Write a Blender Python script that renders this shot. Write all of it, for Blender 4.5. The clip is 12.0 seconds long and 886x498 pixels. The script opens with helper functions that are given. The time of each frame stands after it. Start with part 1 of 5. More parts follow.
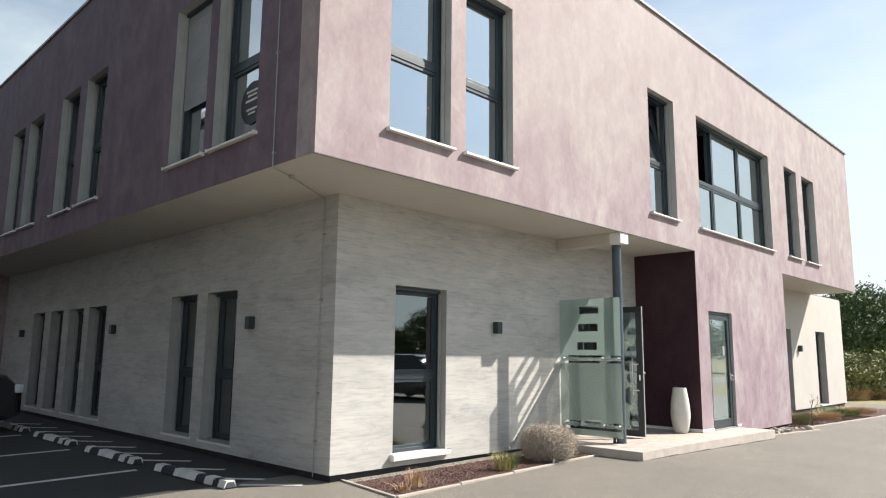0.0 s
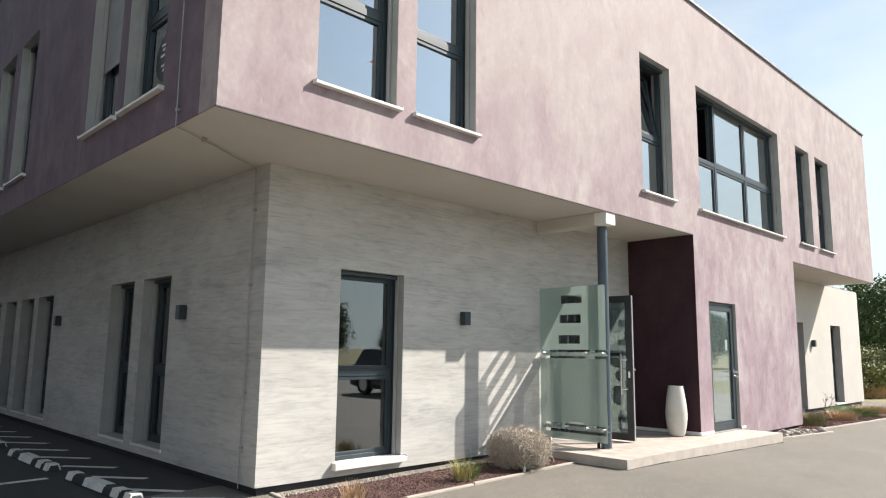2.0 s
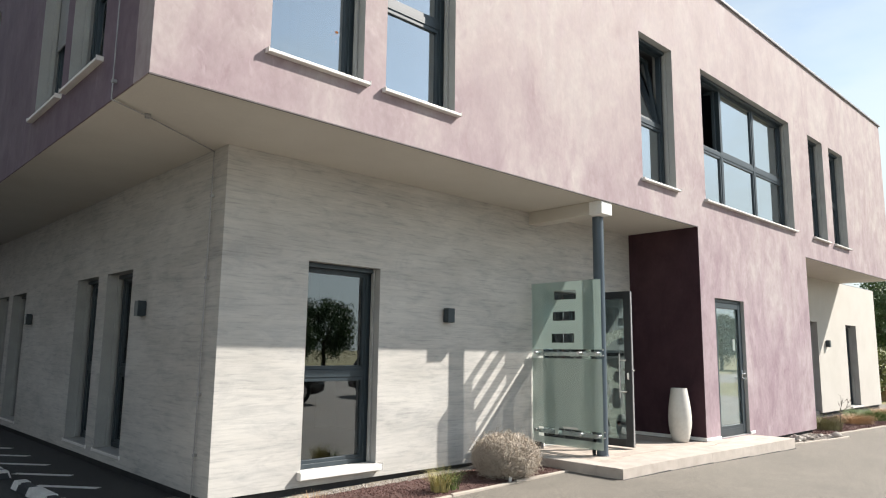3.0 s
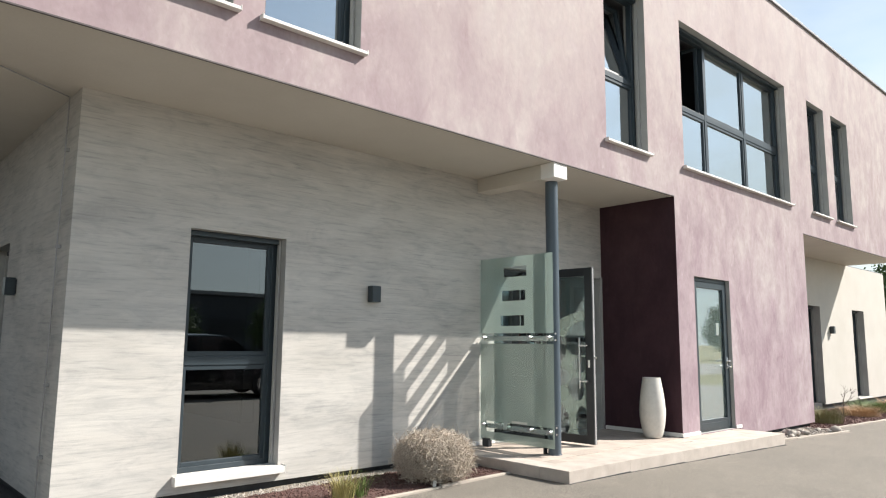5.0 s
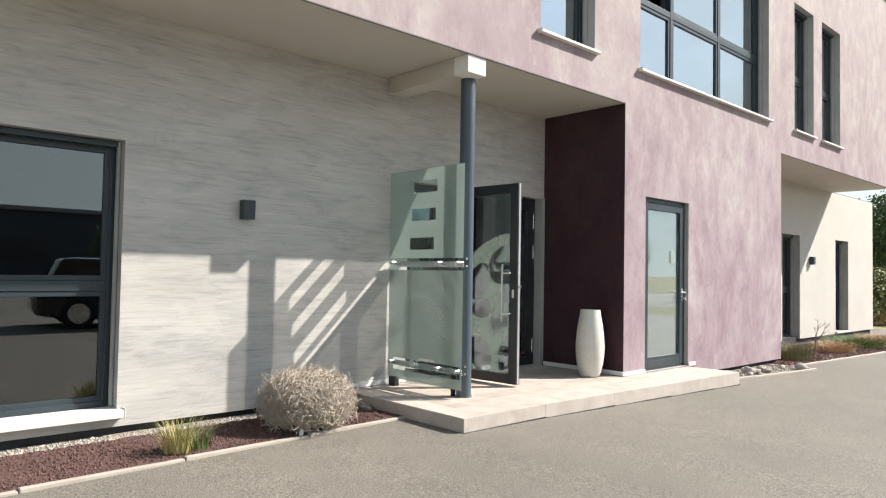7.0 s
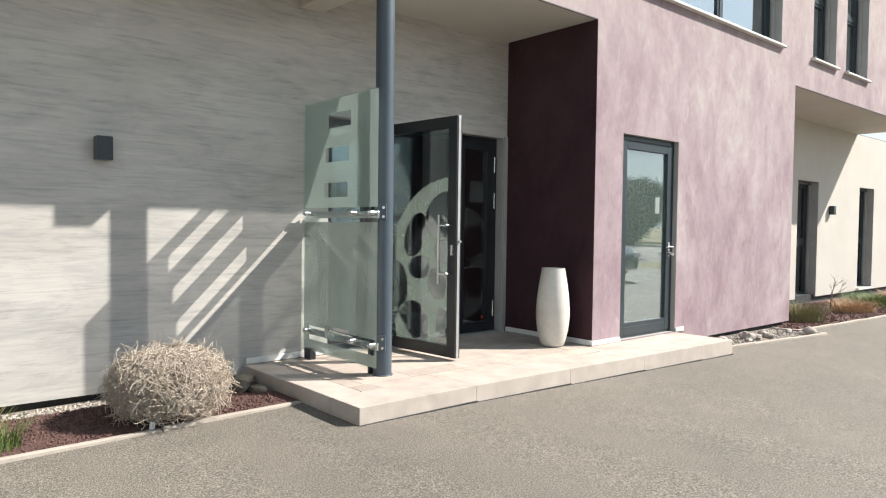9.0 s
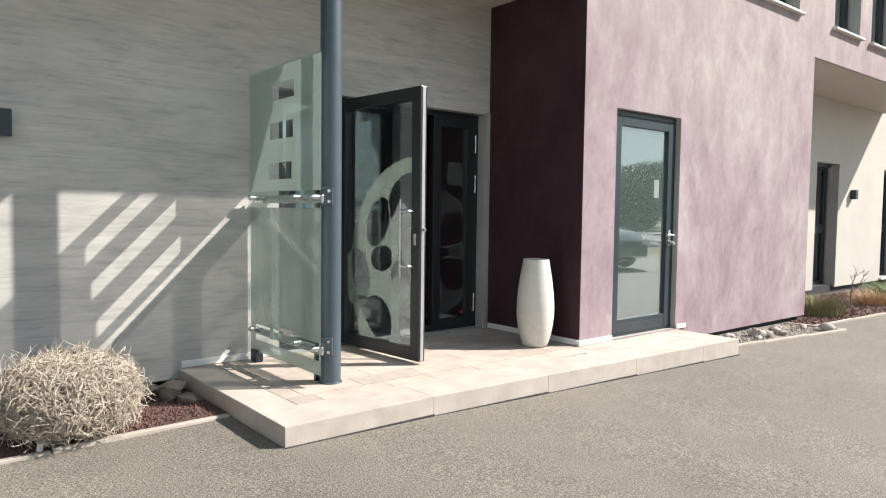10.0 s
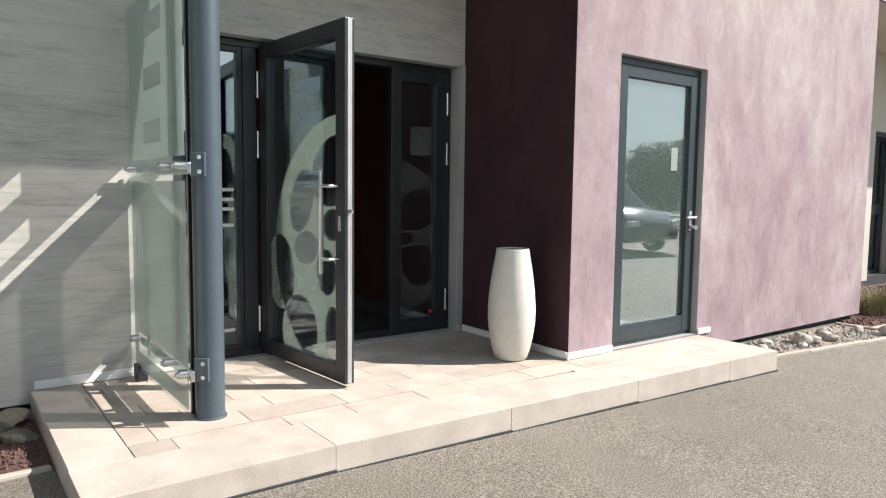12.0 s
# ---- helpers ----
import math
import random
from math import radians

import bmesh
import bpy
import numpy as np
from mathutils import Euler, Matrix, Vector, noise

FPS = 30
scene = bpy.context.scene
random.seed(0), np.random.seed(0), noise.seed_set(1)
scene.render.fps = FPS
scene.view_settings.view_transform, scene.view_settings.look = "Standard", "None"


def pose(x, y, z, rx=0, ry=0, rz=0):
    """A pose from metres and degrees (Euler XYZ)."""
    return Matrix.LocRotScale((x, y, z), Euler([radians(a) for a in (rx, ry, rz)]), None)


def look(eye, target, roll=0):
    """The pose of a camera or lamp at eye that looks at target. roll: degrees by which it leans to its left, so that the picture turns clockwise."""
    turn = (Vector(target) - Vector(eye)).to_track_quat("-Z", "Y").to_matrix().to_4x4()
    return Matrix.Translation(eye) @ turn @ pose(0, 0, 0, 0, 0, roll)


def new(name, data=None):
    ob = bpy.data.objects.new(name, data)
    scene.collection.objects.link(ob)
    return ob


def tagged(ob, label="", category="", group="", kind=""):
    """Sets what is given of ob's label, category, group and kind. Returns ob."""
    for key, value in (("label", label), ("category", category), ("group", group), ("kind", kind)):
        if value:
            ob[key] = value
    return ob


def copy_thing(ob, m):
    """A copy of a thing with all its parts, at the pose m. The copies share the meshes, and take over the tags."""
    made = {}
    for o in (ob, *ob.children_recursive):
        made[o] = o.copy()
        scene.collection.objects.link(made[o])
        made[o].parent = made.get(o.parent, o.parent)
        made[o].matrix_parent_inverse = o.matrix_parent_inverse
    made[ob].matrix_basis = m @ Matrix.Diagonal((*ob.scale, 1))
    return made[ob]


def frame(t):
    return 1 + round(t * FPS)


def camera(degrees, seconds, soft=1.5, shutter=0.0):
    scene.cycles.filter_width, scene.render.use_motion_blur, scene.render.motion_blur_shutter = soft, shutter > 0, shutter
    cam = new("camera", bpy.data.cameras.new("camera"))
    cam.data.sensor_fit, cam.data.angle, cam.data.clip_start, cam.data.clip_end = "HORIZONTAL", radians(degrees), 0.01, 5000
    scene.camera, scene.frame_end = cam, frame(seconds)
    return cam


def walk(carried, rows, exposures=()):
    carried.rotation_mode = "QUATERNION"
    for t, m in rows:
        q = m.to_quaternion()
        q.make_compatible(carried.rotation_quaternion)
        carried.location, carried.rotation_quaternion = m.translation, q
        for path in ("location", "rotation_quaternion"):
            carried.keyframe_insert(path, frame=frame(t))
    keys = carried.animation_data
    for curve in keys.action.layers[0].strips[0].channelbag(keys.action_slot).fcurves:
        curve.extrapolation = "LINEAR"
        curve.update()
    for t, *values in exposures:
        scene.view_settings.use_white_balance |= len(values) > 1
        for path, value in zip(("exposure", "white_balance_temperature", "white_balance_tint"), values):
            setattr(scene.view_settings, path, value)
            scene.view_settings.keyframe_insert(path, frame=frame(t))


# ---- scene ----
cam = camera(65.6, 12.0, soft=1.15)
PATH = [
    (0, (5.365, -12.02, 1.461), (3.982, -10.607, 1.765), 0.6),
    (0.5, (5.287, -11.77, 1.475), (3.899, -10.36, 1.771), 0.7),
    (1, (5.189, -11.433, 1.466), (3.795, -10.029, 1.759), 0.6),
    (1.5, (5.137, -11.059, 1.456), (3.738, -9.661, 1.751), 0.5),
    (2, (5.062, -10.72, 1.453), (3.65, -9.334, 1.743), 0.7),
    (2.5, (4.951, -10.367, 1.437), (3.526, -8.994, 1.73), 0.7),
    (4.5, (4.691, -8.917, 1.391), (3.234, -7.576, 1.677), 0.7),
    (5, (4.675, -8.542, 1.356), (3.212, -7.206, 1.627), 0.5),
    (5.5, (4.615, -8.161, 1.38), (3.148, -6.825, 1.624), 0.9),
    (6, (4.588, -7.784, 1.343), (3.126, -6.439, 1.569), 0.8),
    (6.5, (4.565, -7.383, 1.325), (3.1, -6.031, 1.484), 0.7),
    (7, (4.504, -7.02, 1.333), (3.031, -5.669, 1.402), 1.0),
    (9, (4.176, -5.563, 1.334), (2.661, -4.259, 1.267), 0.7),
    (9.5, (4.057, -5.155, 1.357), (2.529, -3.869, 1.268), 0.7),
    (10, (3.905, -4.789, 1.347), (2.362, -3.522, 1.236), 0.7),
    (10.5, (3.736, -4.441, 1.357), (2.181, -3.189, 1.228), 0.8),
    (11, (3.59, -4.094, 1.381), (2.022, -2.861, 1.228), 0.7),
    (11.5, (3.457, -3.792, 1.342), (1.87, -2.585, 1.185), 0.6),
    (12, (3.258, -3.5, 1.326), (1.655, -2.316, 1.155), 0.7),
]
walk(cam, [(t, look(eye, target, roll)) for t, eye, target, roll in PATH])
# ---------------------------------------------------------------- world, sun
SUN_TO = Vector((1.0, 1.58, 1.59)).normalized()
world = bpy.data.worlds.new("sky")
scene.world = world
world.use_nodes = True
wn = world.node_tree.nodes
sky = wn.new("ShaderNodeTexSky")
sky.sky_type = "NISHITA"
sky.sun_disc = False
sky.sun_elevation = math.asin(SUN_TO.z)
sky.sun_rotation = math.atan2(SUN_TO.x, SUN_TO.y)
sky.air_density, sky.dust_density, sky.ozone_density = 1.0, 0.4, 2.6
wn["Background"].inputs["Strength"].default_value = 0.080
wl = world.node_tree.links


def sky_node(kind, **values):
    n = wn.new(kind)
    for key, v in values.items():
        n.inputs[key.replace("_", " ")].default_value = v
    return n


# pale blue sky with a bank of bright haze and loose cloud low over the horizon
paler = sky_node("ShaderNodeHueSaturation", Saturation=0.50, Value=1.2)
wl.new(sky.outputs[0], paler.inputs["Color"])
way = wn.new("ShaderNodeTexCoord")
split = wn.new("ShaderNodeSeparateXYZ")
wl.new(way.outputs["Generated"], split.inputs[0])
stretch = wn.new("ShaderNodeMapping")
stretch.inputs["Scale"].default_value = (1.0, 1.0, 2.6)
wl.new(way.outputs["Generated"], stretch.inputs["Vector"])
puffs = sky_node("ShaderNodeTexNoise", Scale=2.3, Detail=7.0, Roughness=0.58)
wl.new(stretch.outputs[0], puffs.inputs["Vector"])
height = wn.new("ShaderNodeMath")
height.operation, height.inputs[1].default_value = "MULTIPLY_ADD", -0.75
wl.new(puffs.outputs["Fac"], height.inputs[0])
wl.new(split.outputs["Z"], height.inputs[2])
bank = wn.new("ShaderNodeValToRGB")
bank.color_ramp.elements[0].position, bank.color_ramp.elements[0].color = 0.0, (0.85, 0.85, 0.85, 1)
bank.color_ramp.elements[1].position, bank.color_ramp.elements[1].color = 0.26, (0.0, 0.0, 0.0, 1)
lift = wn.new("ShaderNodeMath")
lift.operation, lift.inputs[1].default_value = "ADD", 0.17
wl.new(height.outputs[0], lift.inputs[0])
wl.new(lift.outputs[0], bank.inputs["Fac"])
clouds = wn.new("ShaderNodeMix")
clouds.data_type = "RGBA"
clouds.inputs[7].default_value = (6.5, 6.6, 6.5, 1)
wl.new(bank.outputs[0], clouds.inputs[0])
wl.new(paler.outputs[0], clouds.inputs[6])
tint = wn.new("ShaderNodeMix")
tint.data_type, tint.blend_type = "RGBA", "MULTIPLY"
tint.inputs[0].default_value = 1.0
tint.inputs[7].default_value = (0.93, 1.02, 1.035, 1)
wl.new(clouds.outputs[2], tint.inputs[6])
wl.new(tint.outputs[2], wn["Background"].inputs["Color"])
sun = new("sun", bpy.data.lights.new("sun", "SUN"))
sun.data.energy, sun.data.angle, sun.data.color = 5.0, radians(0.55), (1.0, 0.935, 0.86)
sun.matrix_world = look(SUN_TO * 60, (0, 0, 0))
scene.view_settings.exposure = 0.91


# ---------------------------------------------------------------- materials
def mat(name):
    m = bpy.data.materials.new(name)
    m.use_nodes = True
    return m, m.node_tree.nodes, m.node_tree.links, m.node_tree.nodes["Principled BSDF"]


def coords(nodes, links, scale, kind="Object"):
    tc, mp = nodes.new("ShaderNodeTexCoord"), nodes.new("ShaderNodeMapping")
    mp.inputs["Scale"].default_value = scale
    links.new(tc.outputs[kind], mp.inputs["Vector"])
    return mp.outputs["Vector"]


def noise_tex(nodes, links, vec, scale, detail=5, rough=0.55, distort=0.0):
    n = nodes.new("ShaderNodeTexNoise")
    n.inputs["Scale"].default_value, n.inputs["Detail"].default_value = scale, detail
    n.inputs["Roughness"].default_value, n.inputs["Distortion"].default_value = rough, distort
    links.new(vec, n.inputs["Vector"])
    return n.outputs["Fac"]


def ramp(nodes, links, fac, stops):
    r = nodes.new("ShaderNodeValToRGB")
    el = r.color_ramp.elements
    while len(el) < len(stops):
        el.new(0.5)
    for e, (p, c) in zip(el, stops):
        e.position, e.color = p, (*c, 1)
    links.new(fac, r.inputs["Fac"])
    return r.outputs["Color"]


def mix_rgb(nodes, links, fac, a, b, mode="MIX"):
    n = nodes.new("ShaderNodeMix")
    n.data_type, n.blend_type = "RGBA", mode
    if isinstance(fac, (int, float)):
        n.inputs[0].default_value = fac
    else:
        links.new(fac, n.inputs[0])
    for sock, v in ((n.inputs[6], a), (n.inputs[7], b)):
        if isinstance(v, tuple):
            sock.default_value = (*v, 1)
        else:
            links.new(v, sock)
    return n.outputs[2]


def bump(nodes, links, bsdf, height, strength, distance):
    b = nodes.new("ShaderNodeBump")
    b.inputs["Strength"].default_value, b.inputs["Distance"].default_value = strength, distance
    links.new(height, b.inputs["Height"])
    links.new(b.outputs[0], bsdf.inputs["Normal"])


def simple(name, dark, light, scale=6.0, rough=0.6, metal=0.0, stretch=(1, 1, 1), bump_amount=0.15, dist=0.003, fine=60, per_piece=0.0, coat=0.0):
    """A surface with two scales of variation and fine relief."""
    m, n, l, b = mat(name)
    v = coords(n, l, stretch)
    c = ramp(n, l, noise_tex(n, l, v, scale), [(0.3, dark), (0.7, light)])
    fine_fac = noise_tex(n, l, v, fine, 3)
    c = mix_rgb(n, l, 0.25, c, ramp(n, l, fine_fac, [(0.35, dark), (0.65, light)]))
    if per_piece:
        info = n.new("ShaderNodeObjectInfo")
        c = mix_rgb(n, l, 1.0, c, ramp(n, l, info.outputs["Random"], [(0, (1 - per_piece,) * 3), (1, (1 + per_piece * 0.3,) * 3)]), "MULTIPLY")
    l.new(c, b.inputs["Base Color"])
    b.inputs["Roughness"].default_value, b.inputs["Metallic"].default_value = rough, metal
    b.inputs["Coat Weight"].default_value = coat
    bump(n, l, b, fine_fac, bump_amount, dist)
    return m


def plaster_streaked():
    """Pale grey plaster combed sideways, with long flat streaks and cloudy patches."""
    m, n, l, b = mat("combed_grey_plaster")
    cloud = noise_tex(n, l, coords(n, l, (0.5, 0.5, 1.1)), 1.6, 6, 0.6, 0.4)
    c = ramp(n, l, cloud, [(0.28, (0.435, 0.42, 0.395)), (0.5, (0.515, 0.50, 0.472)), (0.72, (0.58, 0.565, 0.535))])
    streak = noise_tex(n, l, coords(n, l, (1.5, 1.5, 22)), 2.0, 7, 0.62, 0.6)
    c = mix_rgb(n, l, 0.78, c, ramp(n, l, streak, [(0.30, (0.68, 0.69, 0.71)), (0.46, (0.94, 0.94, 0.94)), (0.70, (1.07, 1.065, 1.055))]), "MULTIPLY")
    long_mark = noise_tex(n, l, coords(n, l, (0.35, 0.35, 9)), 1.3, 4, 0.6, 0.2)
    c = mix_rgb(n, l, 0.35, c, ramp(n, l, long_mark, [(0.35, (0.82, 0.83, 0.84)), (0.65, (1.06, 1.05, 1.04))]), "MULTIPLY")
    patch = noise_tex(n, l, coords(n, l, (0.8, 0.8, 2.4)), 2.6, 7, 0.65, 1.1)
    c = mix_rgb(n, l, 0.6, c, ramp(n, l, patch, [(0.36, (0.80, 0.81, 0.83)), (0.5, (1, 1, 1)), (0.66, (1.07, 1.065, 1.05))]), "MULTIPLY")
    l.new(c, b.inputs["Base Color"])
    b.inputs["Roughness"].default_value = 0.85
    b.inputs["Specular IOR Level"].default_value = 0.25
    comb = noise_tex(n, l, coords(n, l, (4, 4, 110)), 2.0, 4, 0.6)
    bump(n, l, b, mix_rgb(n, l, 0.5, comb, streak), 0.25, 0.005)
    return m


def plaster_purple(name, lo, mid, hi, sheen=0.85, rough=(0.74, 0.88), sheen_tones=None):
    """Plum lime plaster, trowelled to a soft polish: upright cloudy smears, pale worn flecks, uneven sheen."""
    m, n, l, b = mat(name)
    cloud = noise_tex(n, l, coords(n, l, (1, 1, 0.55)), 1.1, 7, 0.62, 0.7)
    c = ramp(n, l, cloud, [(0.30, lo), (0.5, mid), (0.72, hi)])
    if sheen_tones:
        # sandier higher up, with a cloudy border: warm sun sheen put into the colour
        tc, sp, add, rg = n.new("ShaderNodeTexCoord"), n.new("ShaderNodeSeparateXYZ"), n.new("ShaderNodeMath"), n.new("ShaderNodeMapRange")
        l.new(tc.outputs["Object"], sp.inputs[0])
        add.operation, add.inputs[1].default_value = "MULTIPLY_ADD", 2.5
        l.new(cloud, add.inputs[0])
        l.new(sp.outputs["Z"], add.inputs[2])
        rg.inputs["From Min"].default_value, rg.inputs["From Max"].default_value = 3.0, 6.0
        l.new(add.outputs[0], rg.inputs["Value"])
        c = mix_rgb(n, l, rg.outputs[0], c, ramp(n, l, cloud, [(0.30, sheen_tones[0]), (0.5, sheen_tones[1]), (0.72, sheen_tones[2])]))
    smear = noise_tex(n, l, coords(n, l, (2.1, 2.1, 1.3)), 2.0, 5, 0.52, 0.4)
    c = mix_rgb(n, l, 0.56, c, ramp(n, l, smear, [(0.36, (0.76, 0.69, 0.73)), (0.5, (1, 1, 1)), (0.63, (1.20, 1.24, 1.23))]), "MULTIPLY")
    fine = noise_tex(n, l, coords(n, l, (8, 8, 5.5)), 2.4, 4, 0.55, 0.4)
    c = mix_rgb(n, l, 0.38, c, ramp(n, l, fine, [(0.33, (0.82, 0.79, 0.80)), (0.66, (1.12, 1.12, 1.12))]), "MULTIPLY")
    stain = noise_tex(n, l, coords(n, l, (1.3, 1.3, 0.75)), 1.5, 9, 0.7, 1.4)
    c = mix_rgb(n, l, 0.7, c, ramp(n, l, stain, [(0.30, (0.72, 0.60, 0.66)), (0.43, (0.95, 0.92, 0.94)), (0.58, (1, 1, 1)), (0.70, (1.16, 1.20, 1.18))]), "MULTIPLY")
    fleck = noise_tex(n, l, coords(n, l, (5, 5, 2.6)), 1.5, 4, 0.55, 0.7)
    c = mix_rgb(n, l, ramp(n, l, fleck, [(0.63, (0, 0, 0)), (0.74, (0.25, 0.25, 0.25))]), c, tuple(x * 1.5 for x in hi))
    l.new(c, b.inputs["Base Color"])
    r = n.new("ShaderNodeMapRange")
    r.inputs["From Min"].default_value, r.inputs["From Max"].default_value = 0.3, 0.7
    r.inputs["To Min"].default_value, r.inputs["To Max"].default_value = rough
    l.new(smear, r.inputs["Value"])
    l.new(r.outputs[0], b.inputs["Roughness"])
    b.inputs["Specular IOR Level"].default_value = sheen
    bump(n, l, b, mix_rgb(n, l, 0.5, fine, smear), 0.3, 0.008)
    return m


def asphalt(name="worn_asphalt", stops=None):
    m, n, l, b = mat(name)
    v = coords(n, l, (1, 1, 1))
    grit = noise_tex(n, l, v, 112, 5, 0.70)
    c = ramp(n, l, grit, stops or [(0.36, (0.050, 0.045, 0.038)), (0.5, (0.165, 0.149, 0.126)), (0.66, (0.37, 0.34, 0.288))])
    patch = noise_tex(n, l, v, 0.45, 6, 0.6, 0.4)
    c = mix_rgb(n, l, 0.8, c, ramp(n, l, patch, [(0.3, (0.80, 0.80, 0.80)), (0.7, (1.12, 1.11, 1.09))]), "MULTIPLY")
    stain = noise_tex(n, l, v, 3.0, 5, 0.7)
    c = mix_rgb(n, l, 0.4, c, ramp(n, l, stain, [(0.35, (0.78, 0.78, 0.78)), (0.6, (1.05, 1.05, 1.05))]), "MULTIPLY")
    l.new(c, b.inputs["Base Color"])
    b.inputs["Roughness"].default_value = 0.8
    bump(n, l, b, grit, 0.6, 0.006)
    return m


def glass(name, tint, gloss, edge=0.1, rough=0.0):
    """A pane: clear body with a mirror sheen that grows towards the edge-on view."""
    m, n, l, b = mat(name)
    n.remove(b)
    out = n["Material Output"]
    tr, gl, mx = n.new("ShaderNodeBsdfTransparent"), n.new("ShaderNodeBsdfGlossy"), n.new("ShaderNodeMixShader")
    tr.inputs["Color"].default_value = (*tint, 1)
    gl.inputs["Roughness"].default_value = rough
    gl.inputs["Color"].default_value = (0.93, 0.97, 1.0, 1)
    lw, ma = n.new("ShaderNodeLayerWeight"), n.new("ShaderNodeMath")
    lw.inputs["Blend"].default_value = edge
    ma.operation, ma.use_clamp = "ADD", True
    ma.inputs[1].default_value = gloss
    l.new(lw.outputs["Facing"], ma.inputs[0])
    l.new(ma.outputs[0], mx.inputs[0])
    l.new(tr.outputs[0], mx.inputs[1])
    l.new(gl.outputs[0], mx.inputs[2])
    l.new(mx.outputs[0], out.inputs["Surface"])
    return m


def frosted(name, color, clear, back=0.45):
    """Etched film: scatters light both ways and lets a little straight through."""
    m, n, l, b = mat(name)
    n.remove(b)
    out = n["Material Output"]
    v = coords(n, l, (1, 1, 1))
    c = ramp(n, l, noise_tex(n, l, v, 3.5, 4), [(0.3, tuple(x * 0.92 for x in color)), (0.7, color)])
    d, t, tr = n.new("ShaderNodeBsdfDiffuse"), n.new("ShaderNodeBsdfTranslucent"), n.new("ShaderNodeBsdfTransparent")
    l.new(c, d.inputs["Color"])
    l.new(c, t.inputs["Color"])
    a, z = n.new("ShaderNodeMixShader"), n.new("ShaderNodeMixShader")
    a.inputs[0].default_value, z.inputs[0].default_value = back, clear
    l.new(d.outputs[0], a.inputs[1])
    l.new(t.outputs[0], a.inputs[2])
    l.new(a.outputs[0], z.inputs[1])
    l.new(tr.outputs[0], z.inputs[2])
    l.new(z.outputs[0], out.inputs["Surface"])
    return m


PLASTER_GREY = plaster_streaked()
PLASTER_MAUVE = plaster_purple("mauve_plaster", (0.235, 0.155, 0.186), (0.302, 0.228, 0.250), (0.37, 0.308, 0.316), sheen_tones=((0.278, 0.212, 0.212), (0.335, 0.273, 0.265), (0.375, 0.332, 0.312)))
# shaded copy of the mauve plaster: the side wall's shade is in its colour
PLASTER_MAUVE_SHADED = plaster_purple("mauve_plaster_shaded", (0.130, 0.090, 0.115), (0.160, 0.115, 0.140), (0.190, 0.147, 0.165), 0.5)
# darkest copy of the purple plaster, the recess shade put into its colour
PLASTER_CHEEK_SHADED = plaster_purple("cheek_plaster_shaded", (0.041, 0.018, 0.024), (0.053, 0.025, 0.032), (0.065, 0.033, 0.039), 0.3, (0.7, 0.85))
PLASTER_PALE = simple("pale_smooth_plaster", (0.49, 0.465, 0.42), (0.56, 0.535, 0.49), 1.4, 0.85, bump_amount=0.15, fine=40)
SOFFIT_PAINT = simple("soffit_paint", (0.49, 0.46, 0.41), (0.56, 0.53, 0.475), 1.2, 0.8, bump_amount=0.08)
WHITE_PAINT = simple("white_paint", (0.74, 0.73, 0.70), (0.82, 0.81, 0.79), 2.0, 0.6)
REVEAL = simple("reveal_plaster", (0.31, 0.31, 0.30), (0.40, 0.40, 0.385), 3.0, 0.8)
FRAME = simple("anthracite_frame", (0.021, 0.032, 0.040), (0.031, 0.045, 0.055), 4.0, 0.38, bump_amount=0.03)
FRAME_DARK = simple("black_frame", (0.013, 0.015, 0.019), (0.022, 0.025, 0.03), 4.0, 0.35, bump_amount=0.03)
SILL = simple("painted_sill", (0.66, 0.64, 0.61), (0.76, 0.74, 0.71), 5.0, 0.45, bump_amount=0.05)
ALU = simple("bare_aluminium", (0.34, 0.34, 0.34), (0.45, 0.45, 0.45), 8.0, 0.4, 0.35, bump_amount=0.02)
STEEL = simple("brushed_steel", (0.55, 0.55, 0.56), (0.72, 0.72, 0.73), 8.0, 0.25, 1.0, bump_amount=0.02)
POST_PAINT = simple("post_blue_grey", (0.050, 0.070, 0.090), (0.070, 0.095, 0.118), 3.0, 0.4, bump_amount=0.03)
PLINTH = simple("bitumen_plinth", (0.018, 0.019, 0.021), (0.04, 0.042, 0.045), 8.0, 0.8)
COPING = simple("roof_coping", (0.20, 0.20, 0.21), (0.28, 0.28, 0.29), 3.0, 0.5, 0.3)
CONCRETE = simple("pale_concrete", (0.34, 0.30, 0.255), (0.47, 0.42, 0.365), 3.5, 0.85, bump_amount=0.35, dist=0.004, fine=90)
SLAB = simple("sandstone_slab", (0.39, 0.325, 0.28), (0.56, 0.49, 0.425), 4.0, 0.8, bump_amount=0.3, dist=0.003, fine=80, per_piece=0.22)
EDGE_STONE = simple("cast_edge_stone", (0.37, 0.325, 0.285), (0.53, 0.475, 0.425), 5.0, 0.85, bump_amount=0.3, dist=0.003, fine=110, per_piece=0.06)
JOINT = simple("sandy_joint", (0.20, 0.165, 0.13), (0.28, 0.24, 0.19), 30, 0.95)
ASPHALT = asphalt()
# shaded copy of the yard asphalt, its stops darkened for the building's shade
ASPHALT_SHADED = asphalt("shaded_asphalt", [(0.36, (0.014, 0.014, 0.014)), (0.5, (0.033, 0.033, 0.032)), (0.66, (0.072, 0.071, 0.068))])
ROAD_PAINT = simple("road_paint", (0.52, 0.51, 0.48), (0.78, 0.77, 0.73), 9.0, 0.7, bump_amount=0.3)
RUBBER = simple("stop_rubber", (0.015, 0.018, 0.022), (0.032, 0.036, 0.042), 8.0, 0.6)
MULCH = simple("lava_mulch", (0.055, 0.030, 0.026), (0.145, 0.078, 0.065), 45.0, 0.95, bump_amount=0.9, dist=0.02)
